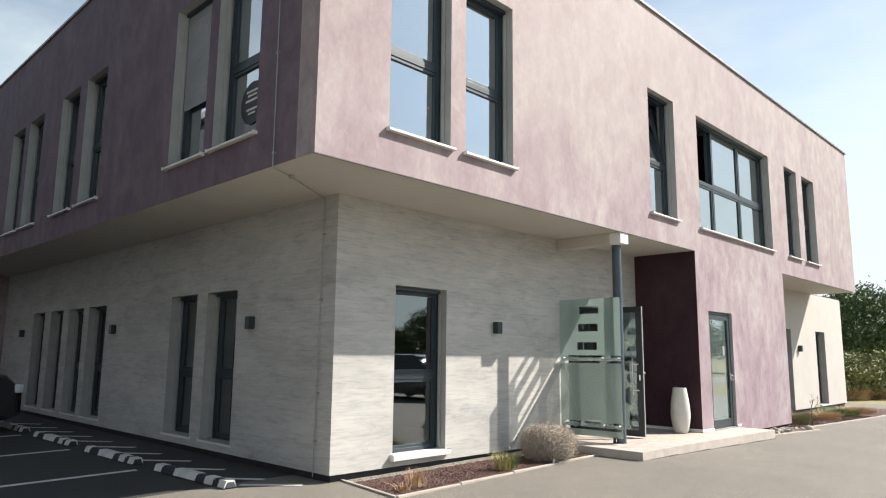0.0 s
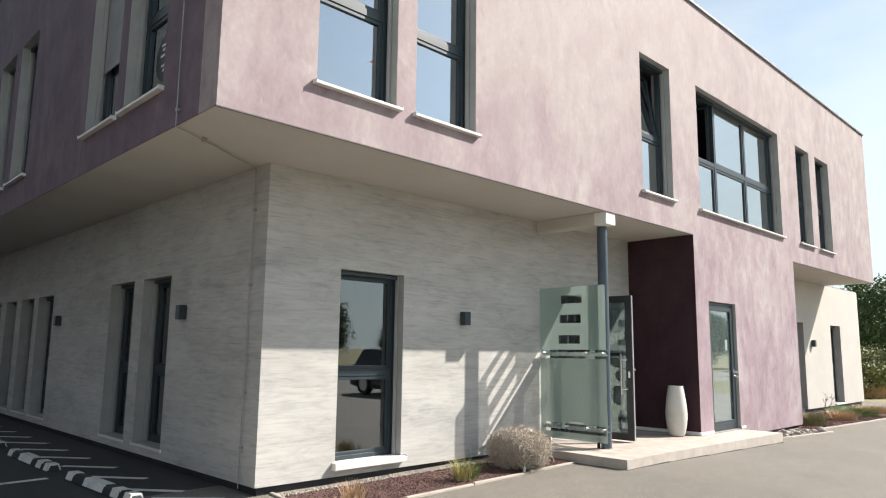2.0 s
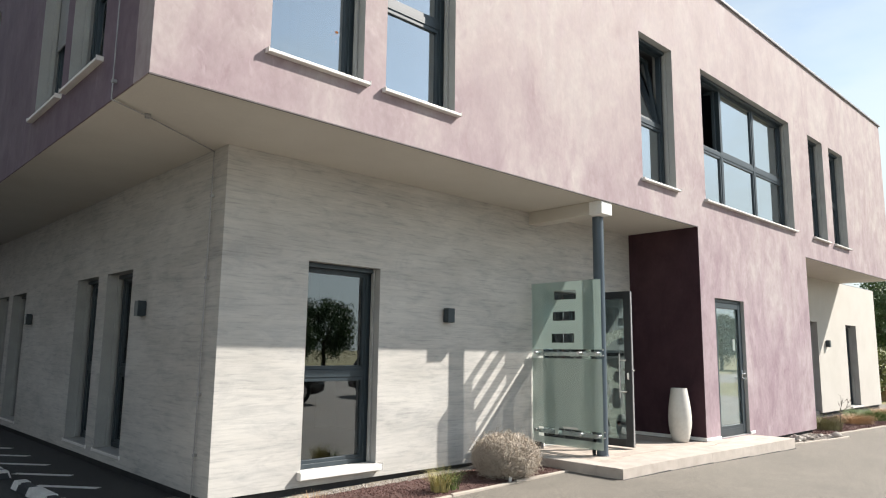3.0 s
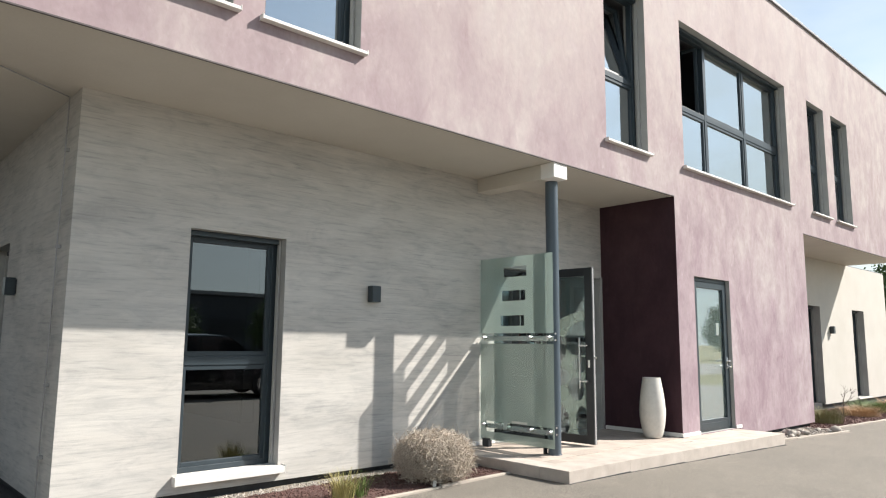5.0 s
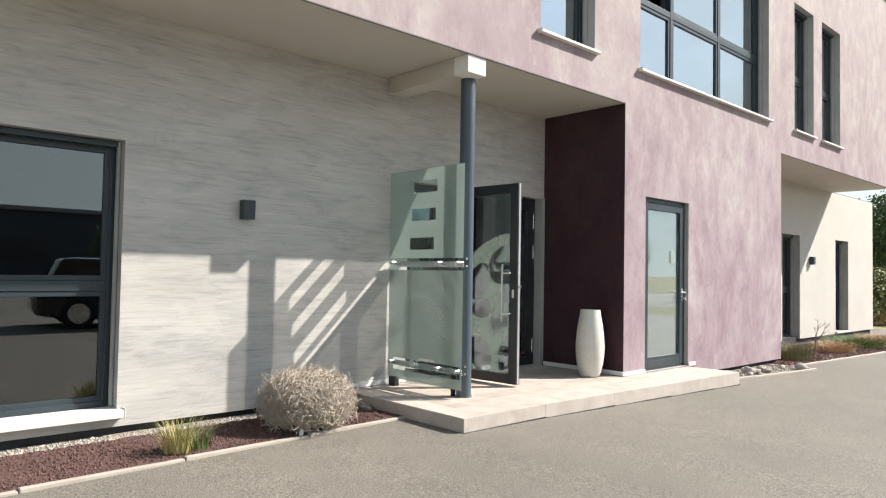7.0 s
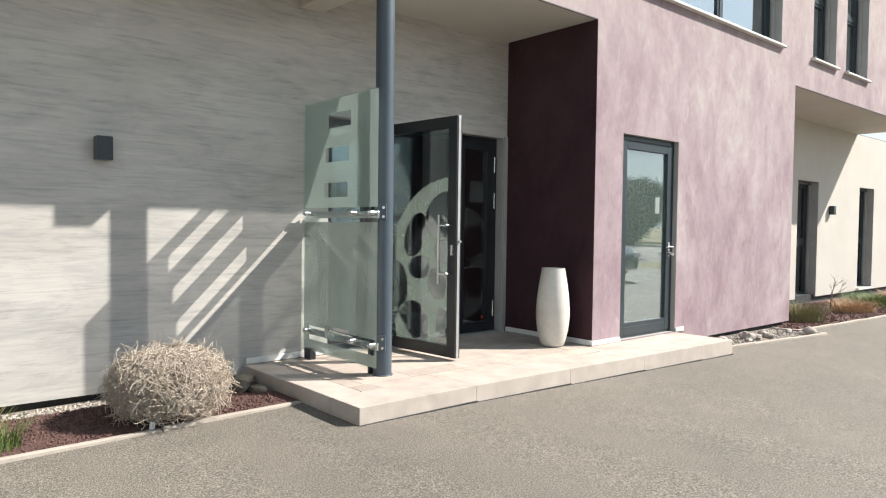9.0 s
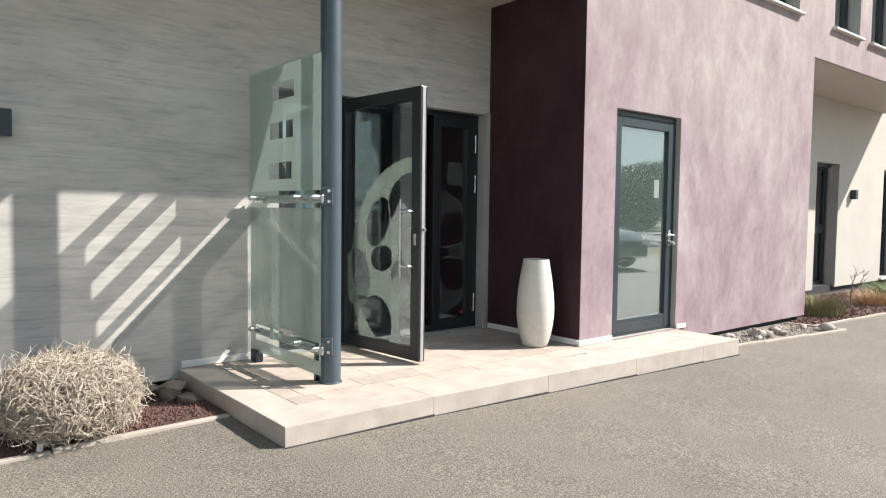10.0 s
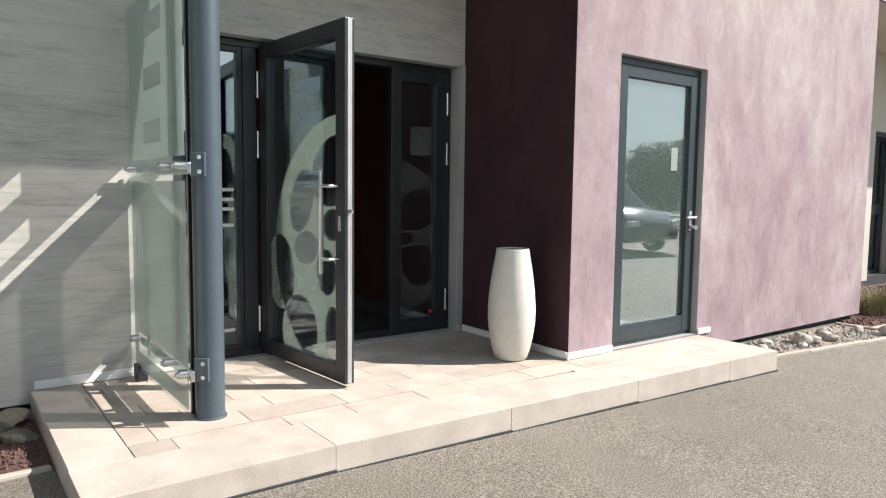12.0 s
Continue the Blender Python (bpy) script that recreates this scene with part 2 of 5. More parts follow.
LAVA = simple("lava_chip", (0.065, 0.036, 0.031), (0.18, 0.098, 0.083), 18.0, 0.95, bump_amount=0.6)
PEBBLE = simple("pale_pebble", (0.30, 0.27, 0.235), (0.54, 0.50, 0.445), 9.0, 0.8, per_piece=0.35)
# mossy brown, with the bed corner's shade also put into the colour
ROCK = simple("mossy_shaded_rock", (0.10, 0.09, 0.07), (0.24, 0.21, 0.17), 8.0, 0.9, bump_amount=0.5, dist=0.01)
GLASS = glass("window_glass", (0.36, 0.43, 0.45), 0.40)
GLASS_LOW = glass("lower_window_glass", (0.30, 0.35, 0.36), 0.14)
GLASS_CLEAR = glass("clear_glass", (0.93, 0.97, 0.955), 0.0, 0.06)
GLASS_DOOR = glass("door_glass", (0.58, 0.67, 0.68), 0.16)
FROST = frosted("frosted_film", (0.46, 0.52, 0.492), 0.22, 0.22)
FROST_PALE = frosted("reel_film", (0.29, 0.35, 0.305), 0.48, 0.35)
FROST_LOW = frosted("dense_frosted_film", (0.445, 0.468, 0.44), 0.13, 0.06)
# fainter copy of the reel film, the entrance shade put into its colour
FROST_SHADED = frosted("shaded_film", (0.22, 0.24, 0.24), 0.80, 0.3)
DRIP = simple("drip_edge", (0.05, 0.04, 0.042), (0.09, 0.075, 0.075), 8.0, 0.6)
VEIL = frosted("privacy_film", (0.36, 0.46, 0.43), 0.91, 0.2)
INTERIOR_DARKENED = simple("darkened_interior", (0.10, 0.10, 0.10), (0.16, 0.155, 0.15), 1.0, 0.9)
INTERIOR_RED = simple("brown_red_interior", (0.10, 0.028, 0.026), (0.15, 0.042, 0.038), 1.5, 0.8)
BLIND = simple("grey_blind", (0.26, 0.27, 0.28), (0.34, 0.35, 0.36), 4.0, 0.5)
VASE_CLAY = simple("white_clay", (0.52, 0.50, 0.455), (0.66, 0.64, 0.59), 4.0, 0.55, bump_amount=0.12, dist=0.004, fine=30)
TWIG = simple("bleached_twig", (0.35, 0.29, 0.23), (0.60, 0.53, 0.445), 14.0, 0.85)
GRASS_BLADE = simple("grass_blade", (0.20, 0.20, 0.06), (0.48, 0.40, 0.17), 7.0, 0.7)
LEAF = simple("tree_leaf", (0.035, 0.07, 0.02), (0.09, 0.14, 0.04), 1.2, 0.6)
BUSH_LEAF = simple("bush_leaf", (0.10, 0.13, 0.04), (0.22, 0.22, 0.08), 2.5, 0.7)
BARK = simple("bark", (0.06, 0.045, 0.035), (0.14, 0.11, 0.085), 9.0, 0.9, stretch=(1, 1, 0.3), bump_amount=0.6, dist=0.02)
CAR_PAINT = simple("dark_car_paint", (0.012, 0.013, 0.016), (0.02, 0.021, 0.025), 2.0, 0.25, 0.3, bump_amount=0.0, coat=1.0)
TYRE = simple("tyre_rubber", (0.015, 0.015, 0.015), (0.03, 0.03, 0.03), 20, 0.85)
HALL_CLAD = simple("hall_cladding", (0.03, 0.034, 0.042), (0.05, 0.055, 0.065), 0.5, 0.5)
FIELD = simple("dry_field", (0.16, 0.15, 0.06), (0.33, 0.29, 0.14), 0.08, 0.95, fine=3)
WIRE = simple("zinc_wire", (0.30, 0.30, 0.30), (0.42, 0.42, 0.42), 10, 0.5, 0.7)
RED_LED = simple("red_sticker", (0.5, 0.03, 0.03), (0.6, 0.05, 0.05), 10, 0.5)


# ---------------------------------------------------------------- builders
def mesh_of(bm, name, materials, smooth=False):
    me = bpy.data.meshes.new(name)
    bm.normal_update()
    bm.to_mesh(me)
    bm.free()
    for m in materials if isinstance(materials, (list, tuple)) else [materials]:
        me.materials.append(m)
    if smooth:
        me.polygons.foreach_set("use_smooth", [True] * len(me.polygons))
        me.set_sharp_from_angle(angle=radians(40))
    return me


def part(name, bm, material, parent=None, label="", smooth=False):
    ob = new(name, mesh_of(bm, name, material, smooth))
    ob.parent = parent
    if label:
        ob["label"] = label
    return ob


def empty(name, x=0, y=0, z=0, rz=0):
    ob = new(name)
    ob.matrix_world = pose(x, y, z, 0, 0, rz)
    return ob


def structure(name, bm, material, label, smooth=False):
    return tagged(part(name, bm, material, smooth=smooth), label, kind="structure")


def box(bm, x0, x1, y0, y1, z0, z1, bevel=0.0, m=None, index=0):
    """Adds a box, with its edges rounded by bevel."""
    v = [bm.verts.new((x, y, z)) for x in (x0, x1) for y in (y0, y1) for z in (z0, z1)]
    fs = [bm.faces.new([v[i] for i in q]) for q in ((0, 1, 3, 2), (4, 6, 7, 5), (0, 4, 5, 1), (2, 3, 7, 6), (0, 2, 6, 4), (1, 5, 7, 3))]
    for f in fs:
        f.material_index = index
    if m is not None:
        bmesh.ops.transform(bm, matrix=m, verts=v)
    if bevel:
        bmesh.ops.bevel(bm, geom=list({e for f in fs for e in f.edges}), offset=bevel, segments=2, affect="EDGES", profile=0.5)
    return bm


def boxed(*a, **k):
    return box(bmesh.new(), *a, **k)


def tube(bm, a, b, r0, r1=None, sides=12, caps=True):
    """A round bar from a to b."""
    a, b = Vector(a), Vector(b)
    r1 = r0 if r1 is None else r1
    q = (b - a).to_track_quat("Z", "Y")
    rings = []
    for p, r in ((a, r0), (b, r1)):
        rings.append([bm.verts.new(p + q @ Vector((r * math.cos(2 * math.pi * i / sides), r * math.sin(2 * math.pi * i / sides), 0))) for i in range(sides)])
    for i in range(sides):
        j = (i + 1) % sides
        bm.faces.new((rings[0][i], rings[0][j], rings[1][j], rings[1][i]))
    if caps:
        bm.faces.new(rings[0][::-1])
        bm.faces.new(rings[1])
    return bm


def lathe(bm, profile, sides=40):
    """Turns (radius, height) pairs about the z axis."""
    rings = [[bm.verts.new((r * math.cos(2 * math.pi * i / sides), r * math.sin(2 * math.pi * i / sides), z)) for i in range(sides)] for r, z in profile]
    for lo, hi in zip(rings, rings[1:]):
        for i in range(sides):
            j = (i + 1) % sides
            bm.faces.new((lo[i], lo[j], hi[j], hi[i]))
    bm.faces.new(rings[0][::-1])
    bm.faces.new(rings[-1])
    return bm


def wall(name, place, u0, u1, z0, z1, thick, openings, materials, label):
    """A wall in one plane with openings cut right through it. place(u, z, d) gives the point d inside the outer face. Material 1 lines the openings."""
    us = sorted({u0, u1, *(o[0] for o in openings), *(o[1] for o in openings)})
    zs = sorted({z0, z1, *(o[2] for o in openings), *(o[3] for o in openings)})

    def solid(i, j):
        if not (0 <= i < len(us) - 1 and 0 <= j < len(zs) - 1):
            return False
        u, z = (us[i] + us[i + 1]) / 2, (zs[j] + zs[j + 1]) / 2
        return not any(o[0] < u < o[1] and o[2] < z < o[3] for o in openings)

    bm = bmesh.new()
    made = {}

    def vert(i, j, d):
        if (i, j, d) not in made:
            made[i, j, d] = bm.verts.new(place(us[i], zs[j], d))
        return made[i, j, d]

    for i in range(len(us) - 1):
        for j in range(len(zs) - 1):
            if not solid(i, j):
                continue
            c = ((i, j), (i + 1, j), (i + 1, j + 1), (i, j + 1))
            bm.faces.new([vert(*p, 0) for p in c])
            bm.faces.new([vert(*p, thick) for p in c[::-1]])
            for (di, dj), (a, b) in (((0, -1), (0, 1)), ((1, 0), (1, 2)), ((0, 1), (2, 3)), ((-1, 0), (3, 0))):
                if not solid(i + di, j + dj):
                    f = bm.faces.new((vert(*c[a], 0), vert(*c[a], thick), vert(*c[b], thick), vert(*c[b], 0)))
                    f.material_index = 1 if 0 <= i + di < len(us) - 1 and 0 <= j + dj < len(zs) - 1 else 0
    bmesh.ops.recalc_face_normals(bm, faces=bm.faces)
    return structure(name, bm, materials, label)


def east(x):
    return lambda u, z, d: (x - d, u, z)


def south(y):
    return lambda u, z, d: (u, y + d, z)


def bar(place, u0, u1, z0, z1, d0, d1, bevel=0.004, bm=None):
    """A box in a wall's own directions: along, up, and inwards."""
    bm = bm or bmesh.new()
    a, b = place(u0, z0, d0), place(u1, z1, d1)
    return box(bm, *sorted((a[0], b[0])), *sorted((a[1], b[1])), *sorted((a[2], b[2])), bevel=bevel)


def ring(place, u0, u1, z0, z1, w, d0, d1):
    """Four mitred-looking bars round a rectangle."""
    bm = bmesh.new()
    bar(place, u0, u0 + w, z0, z1, d0, d1, bm=bm)
    bar(place, u1 - w, u1, z0, z1, d0, d1, bm=bm)
    bar(place, u0 + w, u1 - w, z0, z0 + w, d0 + 0.001, d1, bm=bm)
    bar(place, u0 + w, u1 - w, z1 - w, z1, d0 + 0.001, d1, bm=bm)
    return bm


def pane(place, u0, u1, z0, z1, d, parent, material=None, name="pane"):
    ob = part(name, bar(place, u0, u1, z0, z1, d, d + 0.008, bevel=0), material or GLASS, parent)
    ob.visible_shadow = False
    return ob


counter = {"window": 0, "door": 0}


def window(place, u0, u1, z0, z1, depth, transom, mullions=(), sill=0.06, label="", skip=(), sill_drop=0.036, frame_mat=None, glazing=None, sill_rise=-0.008, rails=True):
    """A window of fixed and opening lights: frame, transom, mullions, sashes, panes and an outer sill."""
    counter["window"] += 1
    fm = frame_mat or FRAME
    top = tagged(empty("window_%d" % counter["window"], *place((u0 + u1) / 2, z0, depth)), label, "window", kind="structure")
    inv = top.matrix_world.inverted()
    kids = []
    w = 0.055
    kids.append(part("window_frame", ring(place, u0 + 0.004, u1 - 0.004, z0 + 0.004, z1 - 0.004, w, depth, depth + 0.08), fm))
    cuts_u = [u0 + w, *mullions, u1 - w]
    cuts_z = [z0 + w, transom, z1 - w] if transom else [z0 + w, z1 - w]
    for k in mullions:
        kids.append(part("mullion", bar(place, k - 0.03, k + 0.03, z0 + w, z1 - w, depth + 0.002, depth + 0.08), fm))
    if transom:
        edges = [u0 + w, *[q for k in mullions for q in (k - 0.03, k + 0.03)], u1 - w]
        for a, b in zip(edges[::2], edges[1::2]):
            kids.append(part("transom", bar(place, a, b, transom - 0.04, transom + 0.04, depth + 0.004, depth + 0.08), fm))
    for i, (a, b) in enumerate(zip(cuts_u, cuts_u[1:])):
        a2, b2 = a + (0.03 if i else 0), b - (0.03 if i < len(cuts_u) - 2 else 0)
        for j, (c, d) in enumerate(zip(cuts_z, cuts_z[1:])):
            c2, d2 = c + (0.04 if j else 0), d - (0.04 if j < len(cuts_z) - 2 else 0)
            if (i, j) in skip:
                continue
            sash = part("sash", ring(place, a2, b2, c2, d2, 0.042, depth + 0.012, depth + 0.07), fm)
            kids.append(sash)
            kids.append(pane(place, a2 + 0.04, b2 - 0.04, c2 + 0.04, d2 - 0.04, depth + 0.035, None, glazing))
    for z in (z0 + 0.14, z1 - 0.16) if not mullions else ():
        bm = bmesh.new()
        tube(bm, place(u1 - 0.062, z - 0.04, depth - 0.006), place(u1 - 0.062, z + 0.04, depth - 0.006), 0.009, sides=10)
        kids.append(part("hinge", bm, fm, smooth=True))
    if sill:
        kids.append(part("window_sill", bar(place, u0 - 0.04, u1 + 0.04, z0 - sill_drop, z0 + sill_rise, -sill, depth - 0.004, bevel=0.004), SILL))
        for u in (u0 - 0.043, u1 + 0.037):
            kids.append(part("sill_end", bar(place, u, u + 0.006, z0 - sill_drop - 0.004, z0 + sill_rise + 0.012, -sill - 0.003, 0.0, bevel=0.001), SILL))
    if rails:
        for u in (u0 + 0.006, u1 - 0.026):
            kids.append(part("guide_rail", bar(place, u, u + 0.02, z0 + 0.02, z1 - 0.004, depth - 0.075, depth - 0.03, bevel=0.002), REVEAL, label="grey blind guide rail"))
        kids.append(part("blind_box", bar(place, u0 + 0.03, u1 - 0.03, z1 - 0.05, z1 - 0.004, depth - 0.07, depth - 0.008, bevel=0.003), fm))
    for k in kids:
        k.parent = top
        k.matrix_parent_inverse = inv
    return top


def adopt(kid, top):
    kid.parent = top
    kid.matrix_parent_inverse = top.matrix_world.inverted()
    return kid


def ground_z(x, y):
    """The yard falls gently to the north and to the south."""
    return 0.045 - 0.009 * (min(y, 12) + 3) if y > -3 else 0.045 + 0.0115 * (max(y, -10) + 3)


# ---------------------------------------------------------------- ground
def ground_sheet():
    fine = [i * 1.0 for i in range(-24, 25)]
    xs = [-4000, -900, -250, -90, -45, -32, *fine, 32, 45, 90, 250, 900, 4000]
    bm = bmesh.new()
    grid = [[bm.verts.new((x, y, ground_z(x, y))) for y in xs] for x in xs]
    for i in range(len(xs) - 1):
        for j in range(len(xs) - 1):
            f = bm.faces.new((grid[i][j], grid[i + 1][j], grid[i + 1][j + 1], grid[i][j + 1]))
            far = xs[j] >= 16 and xs[i] < 12 or xs[j] > 44 or xs[i] > 44 or xs[i] < -44 or xs[j] < -44
            # bays end near the shadow line; their shade is in the asphalt colour
            bays = -32 <= xs[i] < -2 and -24 <= xs[j] < -7
            f.material_index = 1 if far else 2 if bays else 0
    return structure("ground", bm, [ASPHALT, FIELD, ASPHALT_SHADED], "worn grey asphalt yard running out into dry grassland", smooth=True)


ground_sheet()

# ---------------------------------------------------------------- building shell
SOFFIT_Z, ROOF_Z = 3.38, 7.52
X_IN, WEST = -1.21, -19.0
Y_UP0, Y_UP1, Y_LO0, Y_LO1 = -8.32, 10.63, -7.11, 13.65
UP0, UP1 = 3.85, 6.03
front_up = [(-7.38, -6.43, UP0, UP1), (-6.17, -5.26, UP0, UP1), (-1.58, -0.63, UP0, UP1), (0.31, 4.07, UP0, UP1), (5.11, 5.98, UP0, UP1), (6.39, 7.34, UP0, UP1)]
side_up = [(-2.11, -1.12, 3.83, 6.0), (-3.30, -2.33, 3.83, 6.0), (-6.70, -5.80, 3.83, 6.0), (-7.97, -7.05, 3.83, 6.0), (-9.95, -9.03, 3.83, 6.0), (-11.15, -10.25, 3.83, 6.0)]
front_lo = [(-6.16, -5.22, 0.21, 2.34), (-2.30, -0.06, 0.165, 2.315), (7.72, 8.66, 0.05, 2.27), (10.85, 11.74, 0.1, 2.27)]
side_lo = [(-4.37, -3.49, 0.21, 2.34), (-5.59, -4.70, 0.21, 2.34), (-9.32, -8.39, 0.21, 2.32), (-10.47, -9.62, 0.21, 2.32), (-11.68, -10.86, 0.21, 2.32), (-12.93, -12.10, 0.21, 2.32)]

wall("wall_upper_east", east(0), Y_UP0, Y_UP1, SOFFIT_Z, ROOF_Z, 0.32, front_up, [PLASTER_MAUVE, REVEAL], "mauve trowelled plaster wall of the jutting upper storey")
wall("wall_upper_south", south(Y_UP0), WEST, -0.322, SOFFIT_Z, ROOF_Z, 0.32, side_up, [PLASTER_MAUVE_SHADED, REVEAL], "mauve plaster side wall of the upper storey, shade in its colour")
wall("wall_lower_far", east(X_IN), 4.45, Y_LO1, 0.085, SOFFIT_Z - 0.006, 0.32, front_lo[2:], [PLASTER_PALE, REVEAL], "smooth off-white ground-floor wall beyond the entrance block")
wall("wall_lower_east", east(X_IN), Y_LO0, 4.448, 0.085, SOFFIT_Z - 0.006, 0.32, front_lo[:2], [PLASTER_GREY, REVEAL], "pale grey ground-floor wall of sideways-combed plaster")
wall("wall_lower_south", south(Y_LO0), -15.4, X_IN - 0.322, 0.085, SOFFIT_Z - 0.006, 0.32, side_lo, [PLASTER_GREY, REVEAL], "pale grey combed plaster side wall")
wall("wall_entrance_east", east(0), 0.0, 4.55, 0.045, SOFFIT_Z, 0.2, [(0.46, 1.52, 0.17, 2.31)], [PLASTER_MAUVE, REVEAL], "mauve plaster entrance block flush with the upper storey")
structure("wall_entrance_south", boxed(X_IN + 0.002, -0.003, -0.004, 0.19, 0.0, SOFFIT_Z - 0.006), PLASTER_CHEEK_SHADED, "dark purple plaster cheek of the entrance block, shade put into its colour")
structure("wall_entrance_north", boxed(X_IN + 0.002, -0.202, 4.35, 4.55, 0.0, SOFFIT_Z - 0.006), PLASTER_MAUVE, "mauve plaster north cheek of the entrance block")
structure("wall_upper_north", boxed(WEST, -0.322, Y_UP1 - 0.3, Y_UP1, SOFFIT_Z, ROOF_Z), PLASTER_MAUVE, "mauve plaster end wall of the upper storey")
structure("wall_lower_north", boxed(WEST, X_IN - 0.322, Y_LO1 - 0.3, Y_LO1, -0.05, SOFFIT_Z - 0.006), PLASTER_GREY, "pale grey plaster end wall")
structure("wall_west", boxed(WEST - 0.3, WEST - 0.002, Y_UP0, Y_LO1, -0.2, ROOF_Z), PLASTER_GREY, "plain plaster rear wall")
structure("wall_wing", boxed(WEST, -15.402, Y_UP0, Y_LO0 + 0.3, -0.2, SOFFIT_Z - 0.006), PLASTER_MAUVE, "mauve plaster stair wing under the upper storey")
structure("soffit", boxed(WEST, -0.012, Y_UP0 + 0.012, Y_UP1 - 0.012, SOFFIT_Z - 0.005, SOFFIT_Z + 0.2), SOFFIT_PAINT, "off-white painted underside of the jutting storey")
for k, (a, b) in enumerate(((Y_UP0 - 0.006, -0.005), (4.555, Y_UP1))):
    structure("trim_drip_edge_%d" % (k + 1), boxed(-0.012, 0.006, a, b, SOFFIT_Z - 0.014, SOFFIT_Z - 0.001, 0.002), DRIP, "thin dark drip edge under the upper wall")
structure("roof", boxed(WEST - 0.3, -0.02, Y_UP0 + 0.02, Y_UP1 - 0.02, ROOF_Z - 0.3, ROOF_Z - 0.1), COPING, "flat grey roof deck")
bm = bmesh.new()
box(bm, -0.30, 0.035, Y_UP0 - 0.035, Y_UP1 + 0.035, ROOF_Z, ROOF_Z + 0.05, 0.008)
box(bm, WEST - 0.3, -0.302, Y_UP0 - 0.035, Y_UP0 + 0.30, ROOF_Z, ROOF_Z + 0.05, 0.008)
box(bm, WEST - 0.3, -0.302, Y_UP1 - 0.30, Y_UP1 + 0.035, ROOF_Z, ROOF_Z + 0.05, 0.008)
structure("trim_coping", bm, COPING, "thin grey metal coping along the flat roof")
structure("roof_annex", boxed(WEST, X_IN - 0.02, Y_UP1 + 0.002, Y_LO1 - 0.002, SOFFIT_Z - 0.1, SOFFIT_Z + 0.02), COPING, "flat roof of the low north end")
bm = bmesh.new()
box(bm, WEST, X_IN - 0.05, Y_LO0 + 0.05, Y_LO1 - 0.05, -0.3, 0.09)
structure("plinth", bm, PLINTH, "black bitumen plinth set back under the plaster")
structure("plinth_entrance", boxed(X_IN, -0.06, 0.06, 4.49, -0.3, 0.05), PLINTH, "black plinth under the entrance block")
# unseen inner floors and partitions, added and coloured dark so the panes look dark
structure("floor", boxed(WEST, X_IN - 0.33, Y_LO0 + 0.33, Y_LO1 - 0.33, 0.092, 0.15), INTERIOR_DARKENED, "added grey indoor floor, coloured dark for an unlit room")
structure("floor_upper", boxed(WEST, -0.33, Y_UP0 + 0.33, Y_UP1 - 0.33, SOFFIT_Z + 0.202, SOFFIT_Z + 0.25), INTERIOR_DARKENED, "added upper indoor floor, coloured dark for an unlit room")
structure("wall_inner_lower", boxed(-5.2, -5.0, Y_LO0 + 3.6, Y_LO1 - 0.33, 0.152, SOFFIT_Z - 0.01), INTERIOR_DARKENED, "added inner partition, coloured dark for an unlit room")
structure("wall_inner_side", boxed(-18.5, -5.0, Y_LO0 + 3.4, Y_LO0 + 3.58, 0.152, SOFFIT_Z - 0.01), INTERIOR_DARKENED, "added inner partition along the side rooms, coloured dark for unlit rooms")
structure("wall_inner_upper", boxed(-4.2, -4.0, Y_UP0 + 3.6, Y_UP1 - 0.33, SOFFIT_Z + 0.26, ROOF_Z - 0.31), INTERIOR_DARKENED, "added inner partition upstairs, coloured dark for an unlit room")
structure("wall_inner_upper_side", boxed(-18.5, -4.0, Y_UP0 + 3.4, Y_UP0 + 3.58, SOFFIT_Z + 0.26, ROOF_Z - 0.31), INTERIOR_DARKENED, "added inner partition upstairs along the side, coloured dark for unlit rooms")
# lobby behind the entrance
structure("wall_lobby_north", boxed(-4.9, X_IN - 0.33, 0.25, 0.40, 0.152, 3.0), INTERIOR_RED, "brown-red lobby wall")
structure("wall_lobby_west", boxed(-4.0, -3.85, -3.2, 0.248, 0.152, 3.0), INTERIOR_RED, "brown-red lobby rear wall")
structure("wall_lobby_south", boxed(-4.9, X_IN - 0.33, -3.2, -3.05, 0.152, 3.0), INTERIOR_RED, "brown-red lobby south wall")

# ---------------------------------------------------------------- windows of the front
E0, E1, S0, S1 = east(0), east(X_IN), south(Y_UP0), south(Y_LO0)
for i, (a, b, c, d) in enumerate(front_up):
    if i == 3:
        continue
    top = window(E0, a, b, c, d, 0.17, 4.83, label="tall narrow anthracite window with a transom in the mauve wall", skip=((0, 1),) if i == 2 else ())
    if i == 2:
        # upper light tilted inwards
        sash = part("sash", ring(E0, a + 0.06, b - 0.06, 4.87, d - 0.055, 0.05, 0.0, 0.06), FRAME, label="sash tilted open inwards")
        gl = pane(E0, a + 0.10, b - 0.10, 4.91, d - 0.10, 0.025, sash)
        sash.matrix_world = pose(-0.2, 0, 4.87) @ pose(0, 0, 0, 0, -9, 0) @ pose(0, 0, -4.87)
        adopt(sash, top)
a, b, c, d = front_up[3]
big = window(E0, a, b, c, d, 0.17, 4.83, (1.36, 2.72), label="wide six-light anthracite window with one light open", skip=((0, 1),))
sash = part("sash", ring(E0, 0.0, 0.98, 4.88, d - 0.055, 0.05, 0.0, 0.06), FRAME, label="sash swung open inwards")
pane(E0, 0.045, 0.935, 4.92, d - 0.10, 0.025, sash)
sash.matrix_world = pose(-0.24, 1.32, 0) @ pose(0, 0, 0, 0, 0, 100) @ pose(0, 0, 0)
adopt(sash, big)
